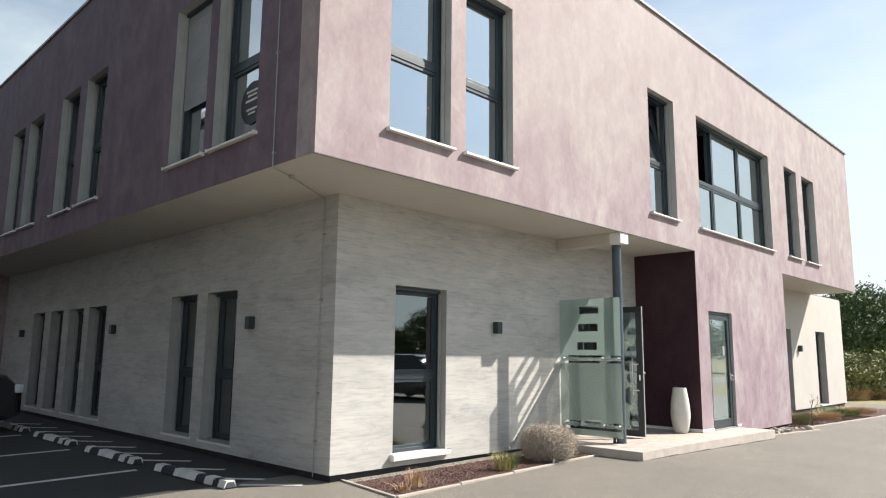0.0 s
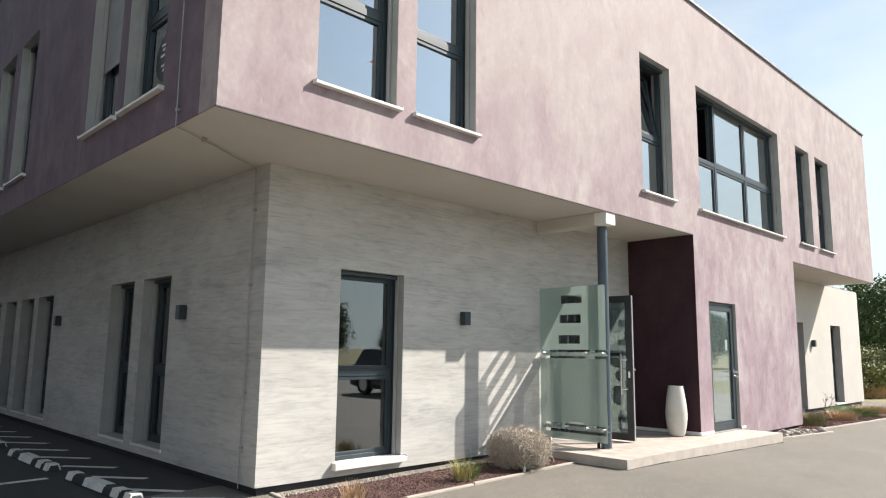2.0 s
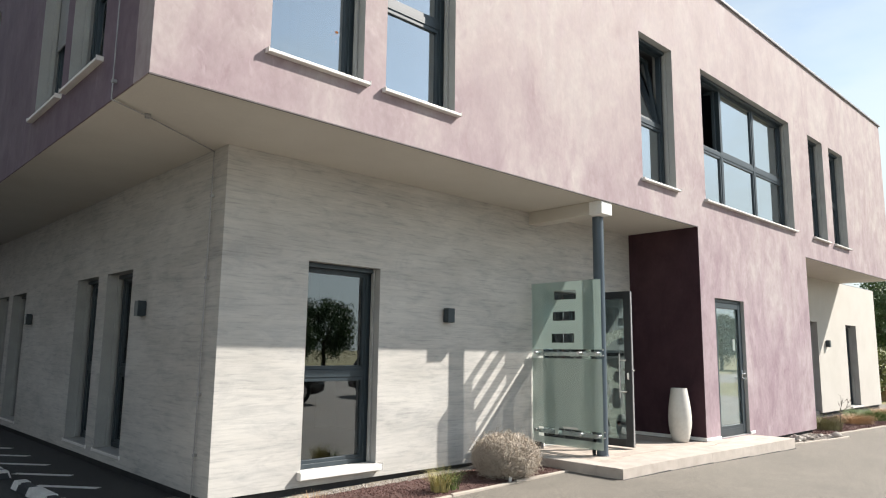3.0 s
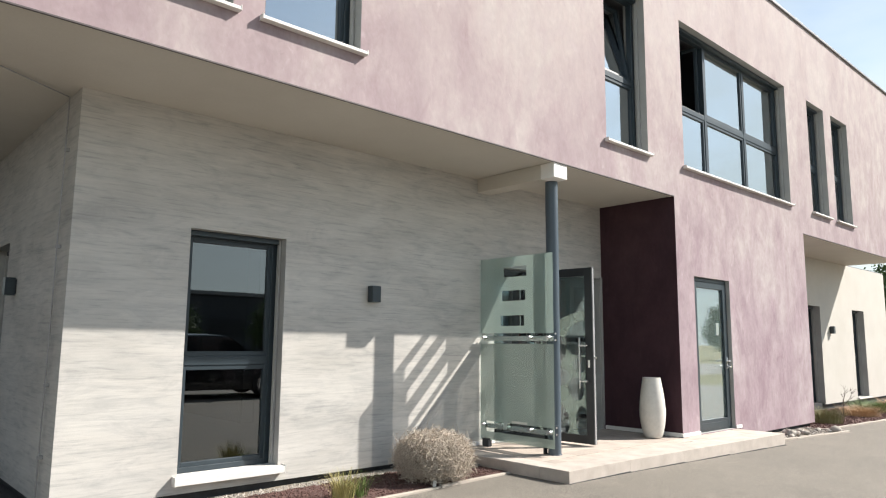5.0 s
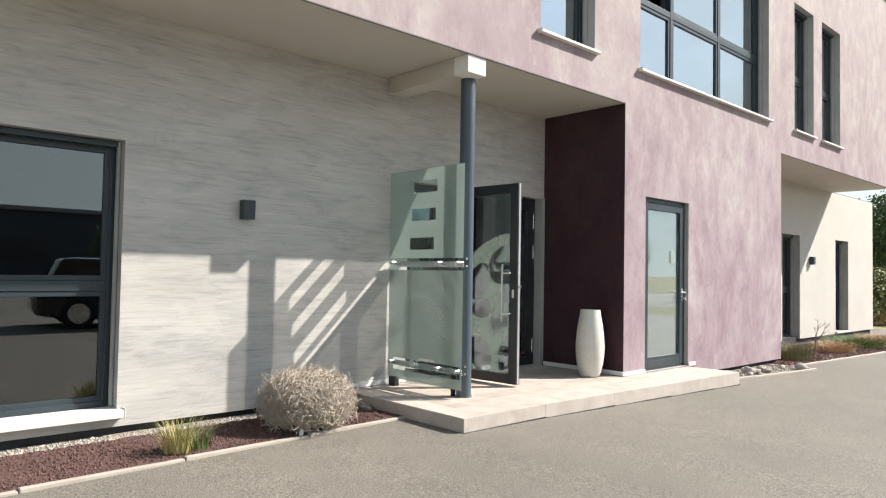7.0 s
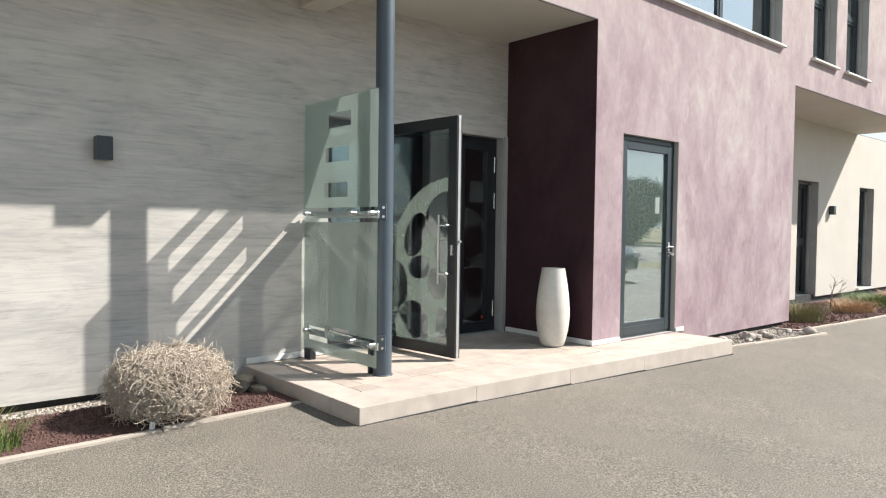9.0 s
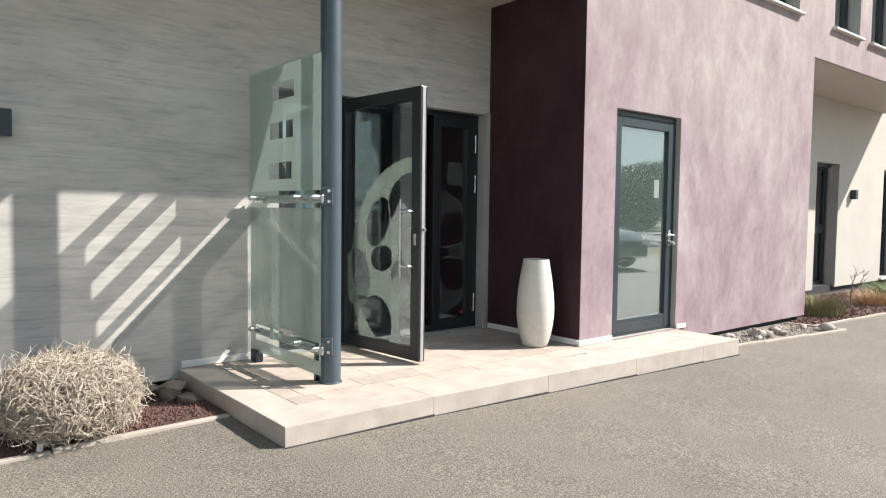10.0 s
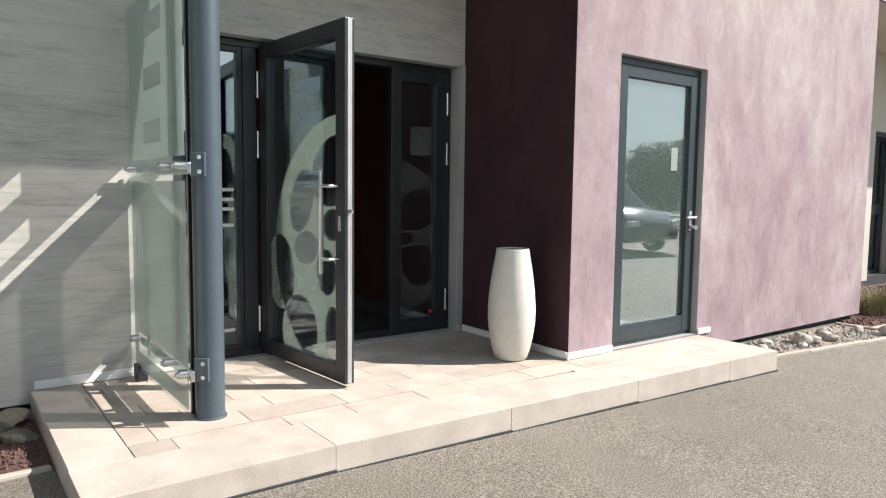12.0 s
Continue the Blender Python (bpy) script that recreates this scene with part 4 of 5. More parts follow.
for x, yy, z in ((-0.70, Y_UP0, 4.6), (-0.69, Y_UP0, 3.5), (-1.46, Y_LO0, 2.9), (-1.465, Y_LO0, 2.1), (-1.475, Y_LO0, 1.0), (-1.485, Y_LO0, 0.45)):
    adopt(part("clip", boxed(x - 0.015, x + 0.015, yy - 0.04, yy - 0.001, z - 0.015, z + 0.015, 0.003), WIRE), cond)
adopt(part("clip", boxed(-0.92, -0.88, -8.01, -7.97, SOFFIT_Z - 0.045, SOFFIT_Z - 0.007, 0.003), WIRE), cond)


# orange ornament hanging inside an upper window
orn = tagged(empty("window_ornament", -0.245, -6.60, 4.29), "small orange ornament hanging inside the window", "ornament")
for k, (z, r) in enumerate(((0.05, 0.045), (-0.035, 0.035))):
    bm = bmesh.new()
    bmesh.ops.create_icosphere(bm, subdivisions=2, radius=r)
    for v in bm.verts:
        v.co.z = v.co.z * 0.8 + z
    part("bead", bm, ORANGE, orn, smooth=True)
bm = bmesh.new()
tube(bm, (0, 0, 0.08), (0, 0, 1.70), 0.002, sides=6)
part("cord", bm, WIRE, orn)


# ---------------------------------------------------------------- planting beds
def chip(bm, x, y, z, r, rnd, squash=0.7):
    """A rough little stone."""
    m = pose(x, y, z, rnd.uniform(0, 360), rnd.uniform(0, 360), rnd.uniform(0, 360)) @ Matrix.Diagonal((r, r * rnd.uniform(0.7, 1), r * squash, 1))
    pts = [(1, 0, 0), (-1, 0, 0), (0, 1, 0), (0, -1, 0), (0, 0, 1), (0, 0, -1)]
    v = [bm.verts.new(m @ (Vector(p) * rnd.uniform(0.75, 1.15))) for p in pts]
    for a, b, c in ((0, 2, 4), (2, 1, 4), (1, 3, 4), (3, 0, 4), (2, 0, 5), (1, 2, 5), (3, 1, 5), (0, 3, 5)):
        bm.faces.new((v[a], v[b], v[c]))


def bed_sheet(name, points, lift, label, material=None):
    bm = bmesh.new()
    n = 24
    (x0, y0), (x1, y1), (x2, y2), (x3, y3) = points
    rows = []
    for i in range(n + 1):
        r = []
        for j in range(n + 1):
            s, t = i / n, j / n
            x = (1 - s) * ((1 - t) * x0 + t * x3) + s * ((1 - t) * x1 + t * x2)
            yy = (1 - s) * ((1 - t) * y0 + t * y3) + s * ((1 - t) * y1 + t * y2)
            r.append(bm.verts.new((x, yy, ground_z(x, yy) + lift + 0.007 * noise.noise(Vector((x * 4, yy * 4, 1))) )))
        rows.append(r)
    for i in range(n):
        for j in range(n):
            bm.faces.new((rows[i][j], rows[i + 1][j], rows[i + 1][j + 1], rows[i][j + 1]))
    bmesh.ops.recalc_face_normals(bm, faces=bm.faces)
    if sum(f.normal.z for f in bm.faces) < 0:
        bmesh.ops.reverse_faces(bm, faces=bm.faces)
    return structure(name, bm, material or MULCH, label, smooth=True)


def kerb(name, a, b, label, width=0.045, rise=0.022):
    """A thin edging stone on the ground, in lengths of about a metre."""
    a, b = Vector((*a, 0)), Vector((*b, 0))
    top = tagged(empty(name, a.x, a.y, 0), label, kind="structure")
    n = max(1, round((b - a).length))
    side = (b - a).normalized().cross(Vector((0, 0, 1))) * width / 2
    for i in range(n):
        p, q = a.lerp(b, (i + 0.004) / n), a.lerp(b, (i + 0.996) / n)
        z = ground_z((p.x + q.x) / 2, (p.y + q.y) / 2)
        adopt(part("edging_stone", prism([(p - side).to_2d()[:], (q - side).to_2d()[:], (q + side).to_2d()[:], (p + side).to_2d()[:]], z - 0.1, z + rise, 0.005), CONCRETE), top)
    return top


rnd = random.Random(11)
bed_sheet("bed_south", [(-1.0, -6.92), (-0.12, -7.05), (-0.22, -3.12), (-1.0, -3.12)], 0.015, "red-brown lava gravel planting bed")
bed_sheet("gravel_strip_south", [(-1.262, -6.95), (-0.98, -6.95), (-0.98, -3.12), (-1.262, -3.12)], 0.0, "pale pebble strip along the wall", JOINT)
kerb("edging_south", (-0.10, -7.08), (-0.22, -3.12), "thin pale concrete edging of the planting bed")
kerb("edging_end", (-1.25, -6.90), (-0.10, -7.08), "thin pale concrete edging across the end of the bed")
bed_sheet("bed_north", [(-1.2, 4.62), (0.32, 4.03), (0.66, 13.4), (-1.2, 13.4)], 0.012, "red-brown lava gravel bed along the far wall")
bed_sheet("gravel_strip_north", [(0.02, 1.55), (0.39, 1.55), (0.65, 4.00), (0.02, 3.98)], -0.0, "pale gravel strip before the mauve wall", JOINT)
kerb("edging_north", (0.40, 1.56), (0.68, 4.06), "thin pale concrete edging of the stone strip")
kerb("edging_cross", (0.0, 4.00), (0.655, 4.04), "thin pale concrete edging across the bed")
kerb("edging_far", (0.335, 4.06), (0.67, 13.5), "thin pale concrete edging of the far bed")


def strewn(name, label, material, count, xr, yr, size, seed, lift=0.035, keep=None):
    r = random.Random(seed)
    bm = bmesh.new()
    for _ in range(count):
        x, yy = r.uniform(*xr), r.uniform(*yr)
        if keep and not keep(x, yy):
            continue
        chip(bm, x, yy, ground_z(x, yy) + lift, r.uniform(*size), r)
    return tagged(part(name, bm, material), label, name.replace("_", " "), kind="stuff")


strewn("lava_gravel", "loose red-brown lava chips over the planting bed", LAVA, 5200, (-1.0, -0.14), (-6.95, -3.14), (0.007, 0.017), 3, 0.016, lambda x, y: x < -0.15 - 0.0303 * (y + 7.08))
strewn("far_lava_gravel", "loose red-brown lava chips over the far bed", LAVA, 3000, (-1.1, 0.7), (4.1, 9.5), (0.012, 0.028), 4, 0.016, lambda x, y: not (x < 0.0 and y < 4.7) and x < 0.29 + 0.036 * (y - 4))
strewn("pale_gravel", "loose pale pebbles along the wall", PEBBLE, 1500, (-1.19, -0.97), (-6.9, -3.14), (0.010, 0.02), 5, 0.004)
strewn("pale_chippings", "loose pale chippings before the mauve wall", PEBBLE, 700, (0.03, 0.66), (1.6, 3.95), (0.012, 0.03), 6, 0.0, lambda x, y: x < 0.36 + 0.11 * (y - 1.55))


def boulder(x, y, r, seed, material, label, category="stone", group=""):
    k = random.Random(seed)
    bm = bmesh.new()
    bmesh.ops.create_icosphere(bm, subdivisions=2, radius=1)
    for v in bm.verts:
        n = noise.noise(v.co * 1.3 + Vector((seed * 3.1, 0, 0)))
        v.co *= 1 + 0.45 * n + 0.12 * noise.noise(v.co * 3.1 + Vector((0, seed * 1.7, 0)))
        v.co = Vector((v.co.x * r, v.co.y * r * k.uniform(0.72, 0.8), v.co.z * r * 0.6))
    ob = part("stone", bm, material, smooth=True)
    ob.matrix_world = pose(x, y, ground_z(x, y) + r * 0.38, 0, 0, k.uniform(0, 360))
    return tagged(ob, label, category, group)


for i in range(22):
    yy = rnd.uniform(1.7, 3.85)
    x = rnd.uniform(0.14, 0.30 + 0.11 * (yy - 1.55))
    boulder(x, yy, rnd.uniform(0.04, 0.095) * (1.15 if yy > 2.6 else 0.75), i, PEBBLE, "rounded pale field stone lying in the gravel strip", group="stones before the mauve wall")
for i, (x, yy, r) in enumerate(((-0.95, -3.24, 0.11), (-0.80, -3.30, 0.09), (-1.05, -3.42, 0.10), (-0.66, -3.22, 0.08), (-0.9, -3.5, 0.08), (-0.3, -6.55, 0.055), (-0.45, -6.75, 0.045))):
    boulder(x, yy, r, 50 + i, ROCK, "rounded mossy stone lying at the bed's edge, darkened for its shade", group="stones in the planting bed")
bm = bmesh.new()
tube(bm, (-0.22, -4.16, 0.03), (-0.21, -4.155, 0.095), 0.017)
tagged(part("bed_marker", bm, WHITE_PAINT, smooth=True), "small white peg standing in the lava gravel", "peg")


def blades(bm, r, count, spread, height, width, bend):
    """Upright narrow blades that lean outwards."""
    for _ in range(count):
        a, d = r.uniform(0, 2 * math.pi), spread * math.sqrt(r.random())
        base = Vector((d * math.cos(a), d * math.sin(a), 0))
        h, lean = height * r.uniform(0.5, 1.0), bend * r.uniform(0.3, 1.2)
        out = Vector((math.cos(a + r.uniform(-0.7, 0.7)), math.sin(a + r.uniform(-0.7, 0.7)), 0))
        side = out.cross(Vector((0, 0, 1))) * width * r.uniform(0.6, 1.2)
        prev = None
        for k in range(4):
            t = k / 3
            p = base + out * (lean * t * t) + Vector((0, 0, h * (t - 0.18 * t * t)))
            w = side * (1 - 0.85 * t)
            cur = (bm.verts.new(p - w), bm.verts.new(p + w))
            if prev:
                bm.faces.new((prev[0], prev[1], cur[1], cur[0]))
            prev = cur


def tuft(name, x, y, label, count, spread, height, width, bend, material, seed, category="grass"):
    bm = bmesh.new()
    blades(bm, random.Random(seed), count, spread, height, width, bend)
    ob = part(name, bm, material)
    ob.matrix_world = pose(x, y, ground_z(x, y) + 0.025)
    return tagged(ob, label, category)


DRY = simple("dry_stalk", (0.36, 0.22, 0.12), (0.55, 0.40, 0.24), 7.0, 0.8)
LAVENDER = simple("lavender_green", (0.13, 0.14, 0.06), (0.27, 0.25, 0.13), 8.0, 0.8)
GREEN = simple("fresh_green", (0.06, 0.12, 0.02), (0.16, 0.22, 0.06), 6.0, 0.7)
tuft("grass_tuft", -0.34, -5.08, "tuft of yellow-green grass with dry tips in the bed", 220, 0.10, 0.30, 0.004, 0.14, GRASS_BLADE, 1)
tuft("grass_tuft", -0.34, -4.93, "tuft of green grass in the bed", 90, 0.09, 0.24, 0.004, 0.16, GREEN, 2)
tuft("dry_plant", -0.36, -6.55, "small dried brown plant in the bed", 130, 0.12, 0.24, 0.005, 0.10, DRY, 3, "plant")
tuft("dry_plant", -0.28, -6.82, "small low pinkish plant in the bed", 70, 0.09, 0.10, 0.006, 0.10, DRY, 4, "plant")
tuft("lavender_bush", -0.05, 5.15, "round grey-green lavender bush in the far bed", 900, 0.30, 0.36, 0.004, 0.16, LAVENDER, 5, "bush")
tuft("lavender_bush", -0.75, 5.4, "pale flowering low bush against the wall", 500, 0.25, 0.40, 0.004, 0.14, TWIG, 6, "bush")
tuft("dry_grass", -0.10, 7.3, "tuft of dry orange grass in the far bed", 700, 0.35, 0.26, 0.005, 0.2, DRY, 7)
tuft("green_shrub", -0.25, 8.9, "low green shrub in the far bed", 900, 0.55, 0.28, 0.006, 0.2, GREEN, 8, "bush")
tuft("dry_grass", -0.2, 10.6, "low dry grass in the far bed", 700, 0.5, 0.25, 0.006, 0.2, DRY, 9)


def twig_ball(x, y, rx, rz, count, seed):
    """A clipped leafless bush: a flattened ball of crooked bleached twigs round a dark ball added for inner shade."""
    r = random.Random(seed)
    top = tagged(empty("twig_bush", x, y, ground_z(x, y) + 0.02), "flattened ball of bleached leafless twigs in the bed", "bush")
    bm = bmesh.new()
    for _ in range(count):
        d = Vector((r.gauss(0, 1), r.gauss(0, 1), r.gauss(0, 1))).normalized()
        if d.z < -0.75:
            continue
        s = r.uniform(0.72, 1.0)
        k = (abs(d.z) ** 2.8 + math.hypot(d.x, d.y) ** 2.8) ** (-1 / 2.8)
        d = d * k
        p = Vector((d.x * rx, d.y * rx, rz * 0.93 + d.z * rz))
        p = Vector((0, 0, rz * 0.93)) + (p - Vector((0, 0, rz * 0.93))) * s
        p.z = max(p.z, 0.015)
        t = d.cross(Vector((r.gauss(0, 1), r.gauss(0, 1), r.gauss(0, 1)))).normalized()
        t = (t + d * r.uniform(-0.45, 0.08)).normalized()
        ln, w = r.uniform(0.05, 0.12), r.uniform(0.0017, 0.0037)
        prev = p
        for k in range(3):
            t = (t + Vector((r.gauss(0, 0.5), r.gauss(0, 0.5), r.gauss(0, 0.5))) - d * 0.18).normalized()
            nxt = prev + t * ln / 2
            nxt.z = max(nxt.z, 0.01)
            tube(bm, prev, nxt, w, w * 0.8, sides=4, caps=False)
            prev = nxt
            w *= 0.8
    tagged(part("twig_mass", bm, TWIG, top), kind="stuff")
    # solid dark ball, added in place of the shade between the twigs
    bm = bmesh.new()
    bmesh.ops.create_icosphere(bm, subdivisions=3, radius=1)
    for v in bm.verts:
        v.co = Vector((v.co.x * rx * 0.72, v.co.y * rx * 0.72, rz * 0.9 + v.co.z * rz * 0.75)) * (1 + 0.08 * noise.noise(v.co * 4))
    part("shade_core", bm, BARK, top, "dark ball added for the shade inside the bush")
    return top


twig_ball(-0.44, -3.97, 0.375, 0.228, 10500, 21)


# bare sapling in the far bed
def limb(bm, r, a, direction, length, radius, depth):
    b = a + direction * length
    tube(bm, a, b, radius, radius * 0.7, sides=5, caps=False)
    if depth:
        for _ in range(3):
            d = (direction + Vector((r.gauss(0, 0.5), r.gauss(0, 0.5), r.uniform(0.0, 0.4)))).normalized()
            limb(bm, r, a + direction * length * r.uniform(0.5, 1), d, length * r.uniform(0.5, 0.75), radius * 0.6, depth - 1)


bm = bmesh.new()
limb(bm, random.Random(3), Vector((-0.25, 6.75, 0.0)), Vector((0.05, 0, 1)).normalized(), 0.32, 0.010, 3)
tagged(part("sapling", bm, BARK), "thin bare sapling in the far bed", "sapling")


# ---------------------------------------------------------------- parking bays on the south side
def stripe(name, a, b, width, label):
    a, b = Vector((*a, 0)), Vector((*b, 0))
    n = max(2, int((b - a).length / 0.5))
    side = (b - a).normalized().cross(Vector((0, 0, 1))) * width / 2
    bm = bmesh.new()
    prev = None
    for i in range(n + 1):
        p = a.lerp(b, i / n)
        cur = [bm.verts.new((q.x, q.y, ground_z(p.x, p.y) + 0.006)) for q in (p - side, p + side)]
        if prev:
            bm.faces.new((prev[0], prev[1], cur[1], cur[0]))
        prev = cur
    bmesh.ops.recalc_face_normals(bm, faces=bm.faces)
    return structure(name, bm, ROAD_PAINT, label)


for i in range(5):
    x = -1.15 - 2.49 * i
    stripe("bay_line_%d" % (i + 1), (x, -8.28), (x + 0.04, -13.2), 0.11, "worn white parking bay line")
stripe("hatch_line_0", (-1.86, -7.86), (-1.36, -7.36), 0.11, "worn white hatching line at the corner")
for i in range(10):
    x = -1.95 - 0.93 * i
    stripe("hatch_line_%d" % (i + 1), (x - 0.57, -7.93), (x, -7.49), 0.10, "worn white hatching line beside the wall")


def wheel_stop(m):
    top = tagged(new("wheel_stop"), "low black rubber wheel stop with white patches", "wheel stop", "wheel stops of the parking bays")
    bm = bmesh.new()
    box(bm, -0.88, 0.88, -0.08, 0.08, 0.0, 0.085)
    for v in bm.verts:
        if v.co.z > 0.05:
            v.co.y *= 0.62
            v.co.x *= 0.98
    bmesh.ops.bevel(bm, geom=bm.edges[:], offset=0.015, segments=2, affect="EDGES")
    part("body", bm, RUBBER, top, smooth=True)
    for a, b in ((-0.80, -0.62), (-0.30, 0.22), (0.42, 0.60), (0.72, 0.862)):
        bm = bmesh.new()
        box(bm, a, b, -0.079, 0.079, 0.012, 0.088)
        for v in bm.verts:
            if v.co.z > 0.05:
                v.co.y *= 0.64
        part("white_patch", bm, ROAD_PAINT, top, "worn white paint patch")
    top.matrix_world = m
    return top


stop = wheel_stop(pose(-2.62, -8.06, ground_z(-2.6, -8.06) + 0.001, 0, 0, 2))
for x in (-4.92, -7.41, -9.90, -12.39):
    copy_thing(stop, pose(x, -8.12, ground_z(x, -8.12) + 0.001, 0, 0, 1))


# ---------------------------------------------------------------- cars
CAR_GLASS = simple("car_glass", (0.01, 0.012, 0.014), (0.014, 0.016, 0.018), 2.0, 0.06, bump_amount=0.0)
LIGHT_GLASS = simple("lamp_glass", (0.55, 0.56, 0.58), (0.7, 0.71, 0.72), 8.0, 0.1)


def car(name, m, paint, label, suv=1.0):
    """A parked car, nose towards +y of its own: lofted body, window band, lamps and wheels."""
    top = tagged(new(name), label, "car", "cars parked round the yard")
    sections = [(-2.15, 0.42, 0.72, 0.72), (-2.08, 0.30, 0.96, 0.84), (-1.6, 0.22, 1.02, 0.89), (-0.6, 0.20, 0.98, 0.90), (0.6, 0.20, 0.96, 0.90), (1.3, 0.22, 0.92, 0.89), (1.85, 0.26, 0.80, 0.85), (2.12, 0.34, 0.62, 0.72)]
    bm = bmesh.new()
    rings = []
    for yy, lo, hi, w in sections:
        hi *= suv
        pts = [(-w, lo), (-w * 1.01, (lo + hi) / 2), (-w * 0.96, hi - 0.05), (-w * 0.86, hi), (0, hi + 0.03), (w * 0.86, hi), (w * 0.96, hi - 0.05), (w * 1.01, (lo + hi) / 2), (w, lo)]
        rings.append([bm.verts.new((x, yy, z)) for x, z in pts])
    for a, b in zip(rings, rings[1:]):
        for i in range(len(a)):
            j = (i + 1) % len(a)
            bm.faces.new((a[i], a[j], b[j], b[i]))
    bm.faces.new(rings[0])
    bm.faces.new(rings[-1][::-1])
    bmesh.ops.recalc_face_normals(bm, faces=bm.faces)
    part("body", bm, paint, top, smooth=True)
    h0, h1 = 0.95 * suv, 1.47 * suv
    for nm, inset, material in (("window_band", 0.0, CAR_GLASS), ("roof", 0.012, paint)):
        bm = bmesh.new()
        rings = []
        zs = ((h0 - 0.06, 0.0), (h0 + 0.06, 0.03), (h1 - 0.05, 0.16)) if nm == "window_band" else ((h1 - 0.055, 0.155), (h1 - 0.01, 0.19), (h1 + 0.02, 0.32))
        for z, t in zs:
            t2 = t
            a, b, w = -1.9 + t2 * 1.6, 1.15 - t2 * 4.2, 0.84 - t2 * 0.9
            rings.append([bm.verts.new(p) for p in ((-w, a, z), (-w * 0.7, a - 0.06, z), (w * 0.7, a - 0.06, z), (w, a, z), (w, b, z), (w * 0.7, b + 0.08, z), (-w * 0.7, b + 0.08, z), (-w, b, z))])
        for a, b in zip(rings, rings[1:]):
            for i in range(8):
                j = (i + 1) % 8
                bm.faces.new((a[i], a[j], b[j], b[i]))
        bm.faces.new(rings[-1])
        bmesh.ops.recalc_face_normals(bm, faces=bm.faces)
        part(nm, bm, material, top, smooth=True)
    for sx in (-1, 1):
        part("headlight", boxed(sx * 0.66 - 0.13, sx * 0.66 + 0.13, 1.98, 2.13, 0.56 * suv, 0.68 * suv, 0.03), LIGHT_GLASS, top, smooth=True)
        part("mirror", boxed(sx * 0.98 - 0.09, sx * 0.98 + 0.09, 0.62, 0.74, 0.94 * suv, 1.06 * suv, 0.03), paint, top, smooth=True)
        for wy in (-1.32, 1.32):
            bm = bmesh.new()
            lathe(bm, [(0.2, -0.1), (0.31, -0.1), (0.33, -0.07), (0.33, 0.07), (0.31, 0.1), (0.2, 0.1)], 28)
            bmesh.ops.transform(bm, matrix=pose(sx * 0.82, wy, 0.33, 0, 90, 0), verts=bm.verts)
            wheel = part("wheel", bm, TYRE, top, smooth=True)
            bm = bmesh.new()
            lathe(bm, [(0.21, -0.105), (0.19, 0.0), (0.21, 0.105)], 20)
            bmesh.ops.transform(bm, matrix=pose(sx * 0.82, wy, 0.33, 0, 90, 0), verts=bm.verts)
            part("rim", bm, STEEL, wheel, smooth=True)
    top.matrix_world = m
    return top


car("parked_car", pose(-9.86, -10.32, ground_z(-9.5, -10)), CAR_PAINT, "dark tall parked car standing in a shaded bay", 1.3)
car("parked_car", pose(8.9, -1.5, ground_z(8, -1.5), 0, 0, 8), CAR_PAINT, "dark estate car parked across the yard")
car("parked_car", pose(8.9, 4.4, ground_z(8, 4), 0, 0, 88), CAR_PAINT, "dark low car parked across the yard")
car("parked_car", pose(8.2, 9.6, ground_z(8, 9), 0, 0, 95), CAR_PAINT, "dark tall car parked across the yard", 1.12)


# ---------------------------------------------------------------- trees, hedge, hall across the yard
def tree(name, m, height, crown_r, seed, label, material=None, trunk_h=0.35, leaves=95, clumps=170):
    r = random.Random(seed)
    top = tagged(new(name), label, "tree" if trunk_h > 0.2 else "bush", "trees round the yard" if trunk_h > 0.2 else "hedge bushes")
    bm = bmesh.new()
    tube(bm, (0, 0, -0.1), (0.05, 0.03, height * trunk_h), height * 0.028, height * 0.02, sides=10, caps=False)
    ends = []
    for k in range(7):
        a = 2 * math.pi * k / 7 + r.uniform(-0.3, 0.3)
        end = Vector((math.cos(a) * crown_r * 0.6, math.sin(a) * crown_r * 0.6, height * r.uniform(0.55, 0.85)))
        tube(bm, (0.05, 0.03, height * trunk_h * r.uniform(0.75, 1)), end, height * 0.012, height * 0.004, sides=6, caps=False)
        ends.append(end)
    part("trunk", bm, BARK, top, smooth=True)
    verts, faces = [], []
    for _ in range(clumps):
        d = Vector((r.gauss(0, 1), r.gauss(0, 1), r.gauss(0, 1))).normalized() * r.uniform(0.35, 1.0) ** 0.5
        c = Vector((d.x * crown_r, d.y * crown_r, height * (0.30 + trunk_h * 0.55) + d.z * height * 0.36 + r.uniform(-0.2, 0.2)))
        size = crown_r * r.uniform(0.16, 0.30)
        for _ in range(leaves):
            p = c + Vector((r.gauss(0, 1), r.gauss(0, 1), r.gauss(0, 0.8))) * size * 0.6
            n = Vector((r.gauss(0, 1), r.gauss(0, 1), r.gauss(0, 1) + 0.4)).normalized()
            u = n.orthogonal().normalized() * r.uniform(0.05, 0.11) * (0.6 + height * 0.08)
            v = n.cross(u) * 0.55
            i = len(verts)
            verts += [p - u, p + v, p + u, p - v]
            faces.append((i, i + 1, i + 2, i + 3))
    me = bpy.data.meshes.new("crown")
    me.from_pydata(verts, [], faces)
    me.materials.append(material or LEAF)
    new("crown", me).parent = top
    top.matrix_world = m
    return top


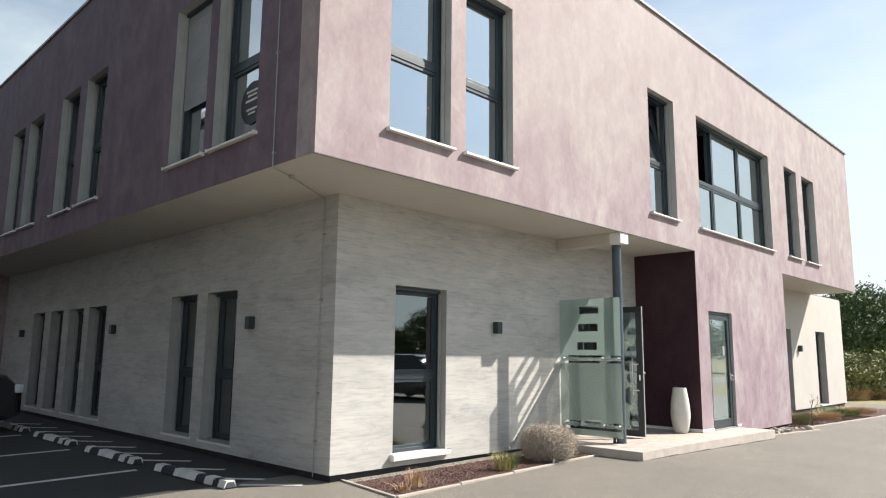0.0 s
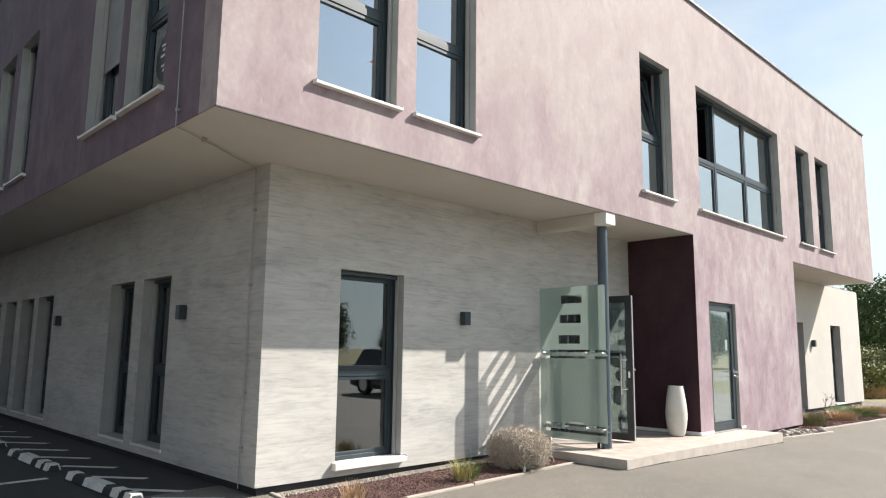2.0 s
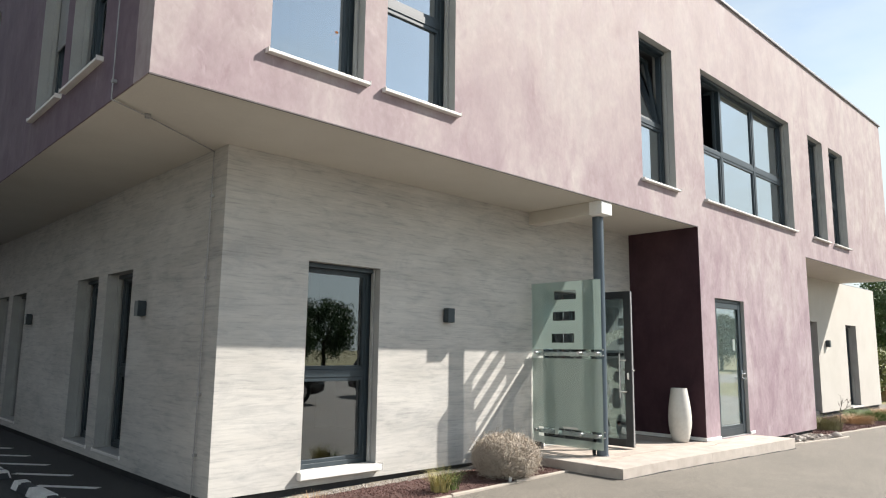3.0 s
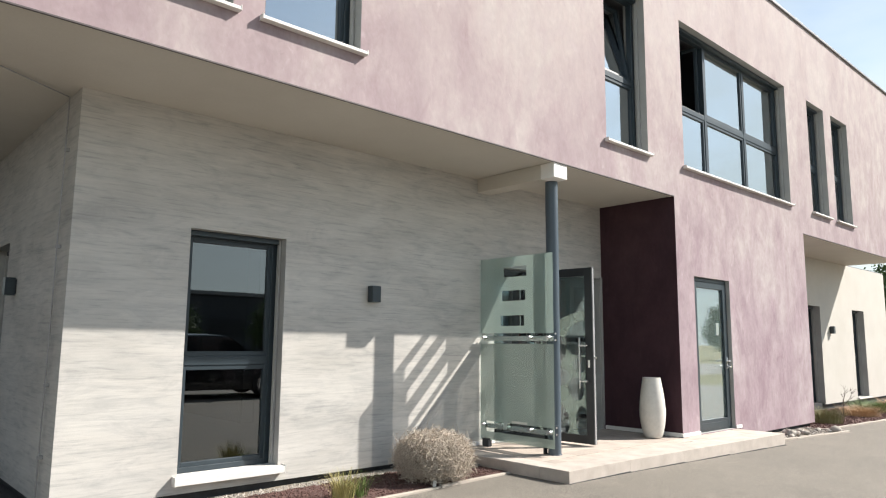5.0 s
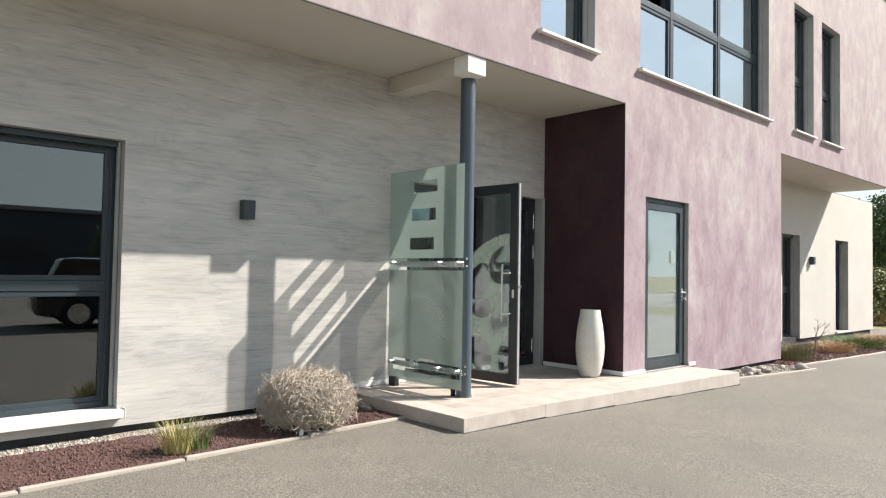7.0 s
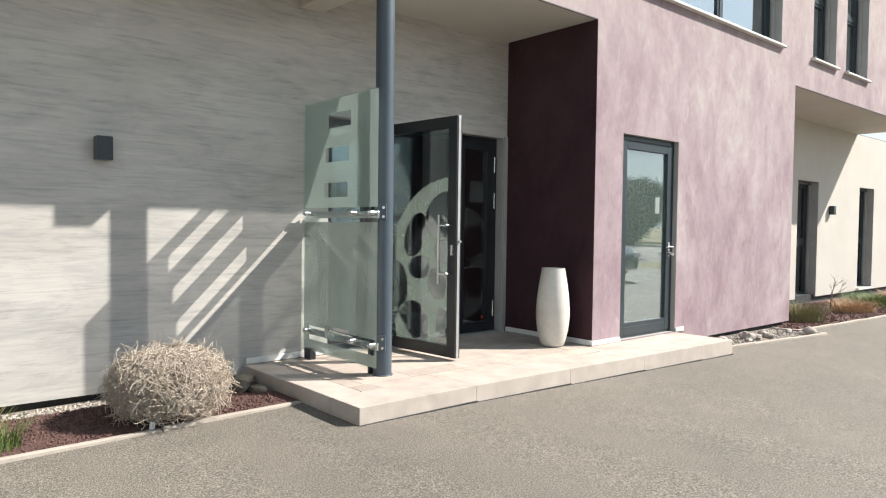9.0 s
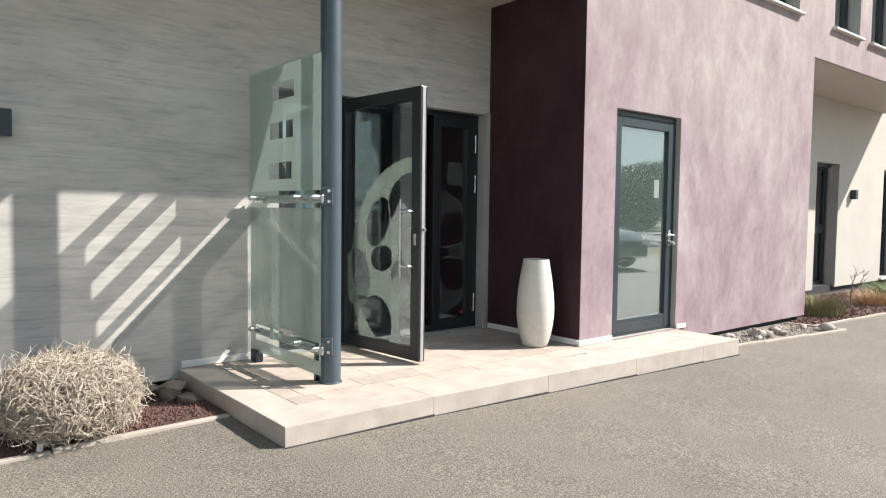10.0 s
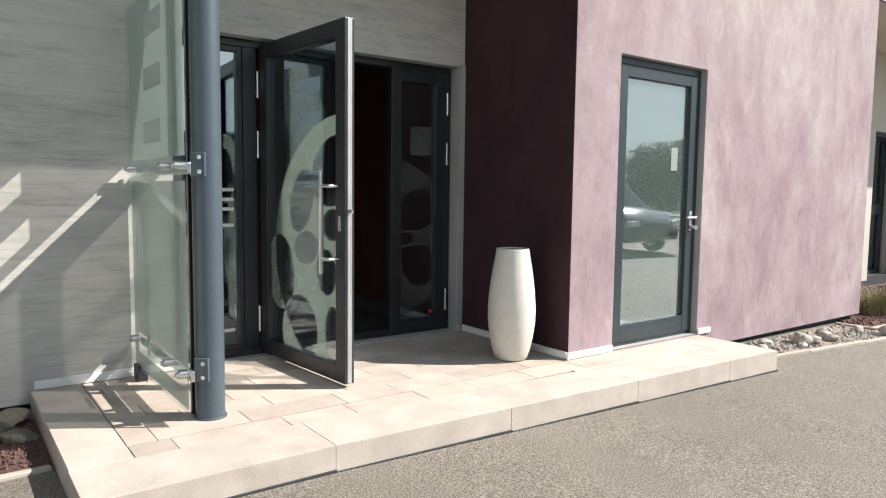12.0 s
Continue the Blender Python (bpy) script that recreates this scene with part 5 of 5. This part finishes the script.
first = tree("leafy_tree", pose(-5.3, 33, 0), 6.6, 2.5, 1, "leafy green tree standing in the grass beyond the building")
copy_thing(first, pose(-8.5, 41, 0, 0, 0, 80))
copy_thing(first, pose(0.5, 52, 0, 0, 0, 200))
for i, (x, yy, s) in enumerate(((33, 29, 0.95), (36, 37, 1.1), (31, 47, 1.0), (38, 58, 1.2), (27, 60, 1.0), (20, 55, 0.95), (34, -22, 1.1), (31, 13, 0.72), (40, 22, 1.0), (29, 21.5, 0.6), (31, 25, 0.66), (24, 3.2, 0.6))):
    copy_thing(first, pose(x, yy, -0.1, 0, 0, 47 * i) @ Matrix.Diagonal((s, s, s, 1)))
bush = tree("hedge_bush", pose(-3.6, 22.5, -0.1), 2.3, 1.5, 5, "rounded green hedge bush beyond the building", BUSH_LEAF, 0.12, 90, 90)
for i, (x, yy) in enumerate(((-2.9, 18.6), (-1.6, 21.0), (-6.2, 23.5), (-2.2, 26), (-5, 28), (0.4, 31), (-9, 26), (-1.2, 35))):
    copy_thing(bush, pose(x, yy, -0.1, 0, 0, 63 * i))
tuft("dry_grass", -2.4, 18.4, "dry ochre grass beyond the building", 1500, 0.8, 0.6, 0.012, 0.4, DRY, 12)
tuft("dry_grass", -1.4, 20.2, "dry ochre grass beside the hedge", 1500, 0.9, 0.55, 0.012, 0.4, DRY, 13)
for i, (x, yy, sc) in enumerate(((15.5, 22.5, 0.58), (19, 27, 0.7))):
    copy_thing(first, pose(x, yy, -0.1, 0, 0, 31 * i) @ Matrix.Diagonal((sc, sc, sc, 1)))
# unseen block, added to keep sky light off the south walls
sky_block = tagged(empty("workshop_hall", -14, -28, 0), "unseen dark block added beyond the parking bays to cut sky light", "building")
adopt(part("wall", boxed(-42, 0.5, -38, -17.0, -0.2, 11.0), HALL_CLAD), sky_block)
adopt(part("roof", boxed(-42.3, 0.8, -38.3, -16.7, 11.002, 11.3, 0.03), COPING), sky_block)
hall = tagged(empty("industrial_hall", 46, 2, 0), "long low dark-clad hall across the yard", "building")
adopt(part("wall", boxed(38, 56, -14, 17, -0.2, 4.5), HALL_CLAD), hall)
adopt(part("roof", boxed(37.7, 56.3, -14.3, 17.3, 4.502, 4.75, 0.02), COPING), hall)
for k in range(5):
    yy = -11 + 5.6 * k
    w = adopt(part("window", boxed(37.94, 37.998, yy, yy + 2.6, 1.6, 2.9), FRAME_DARK), hall)
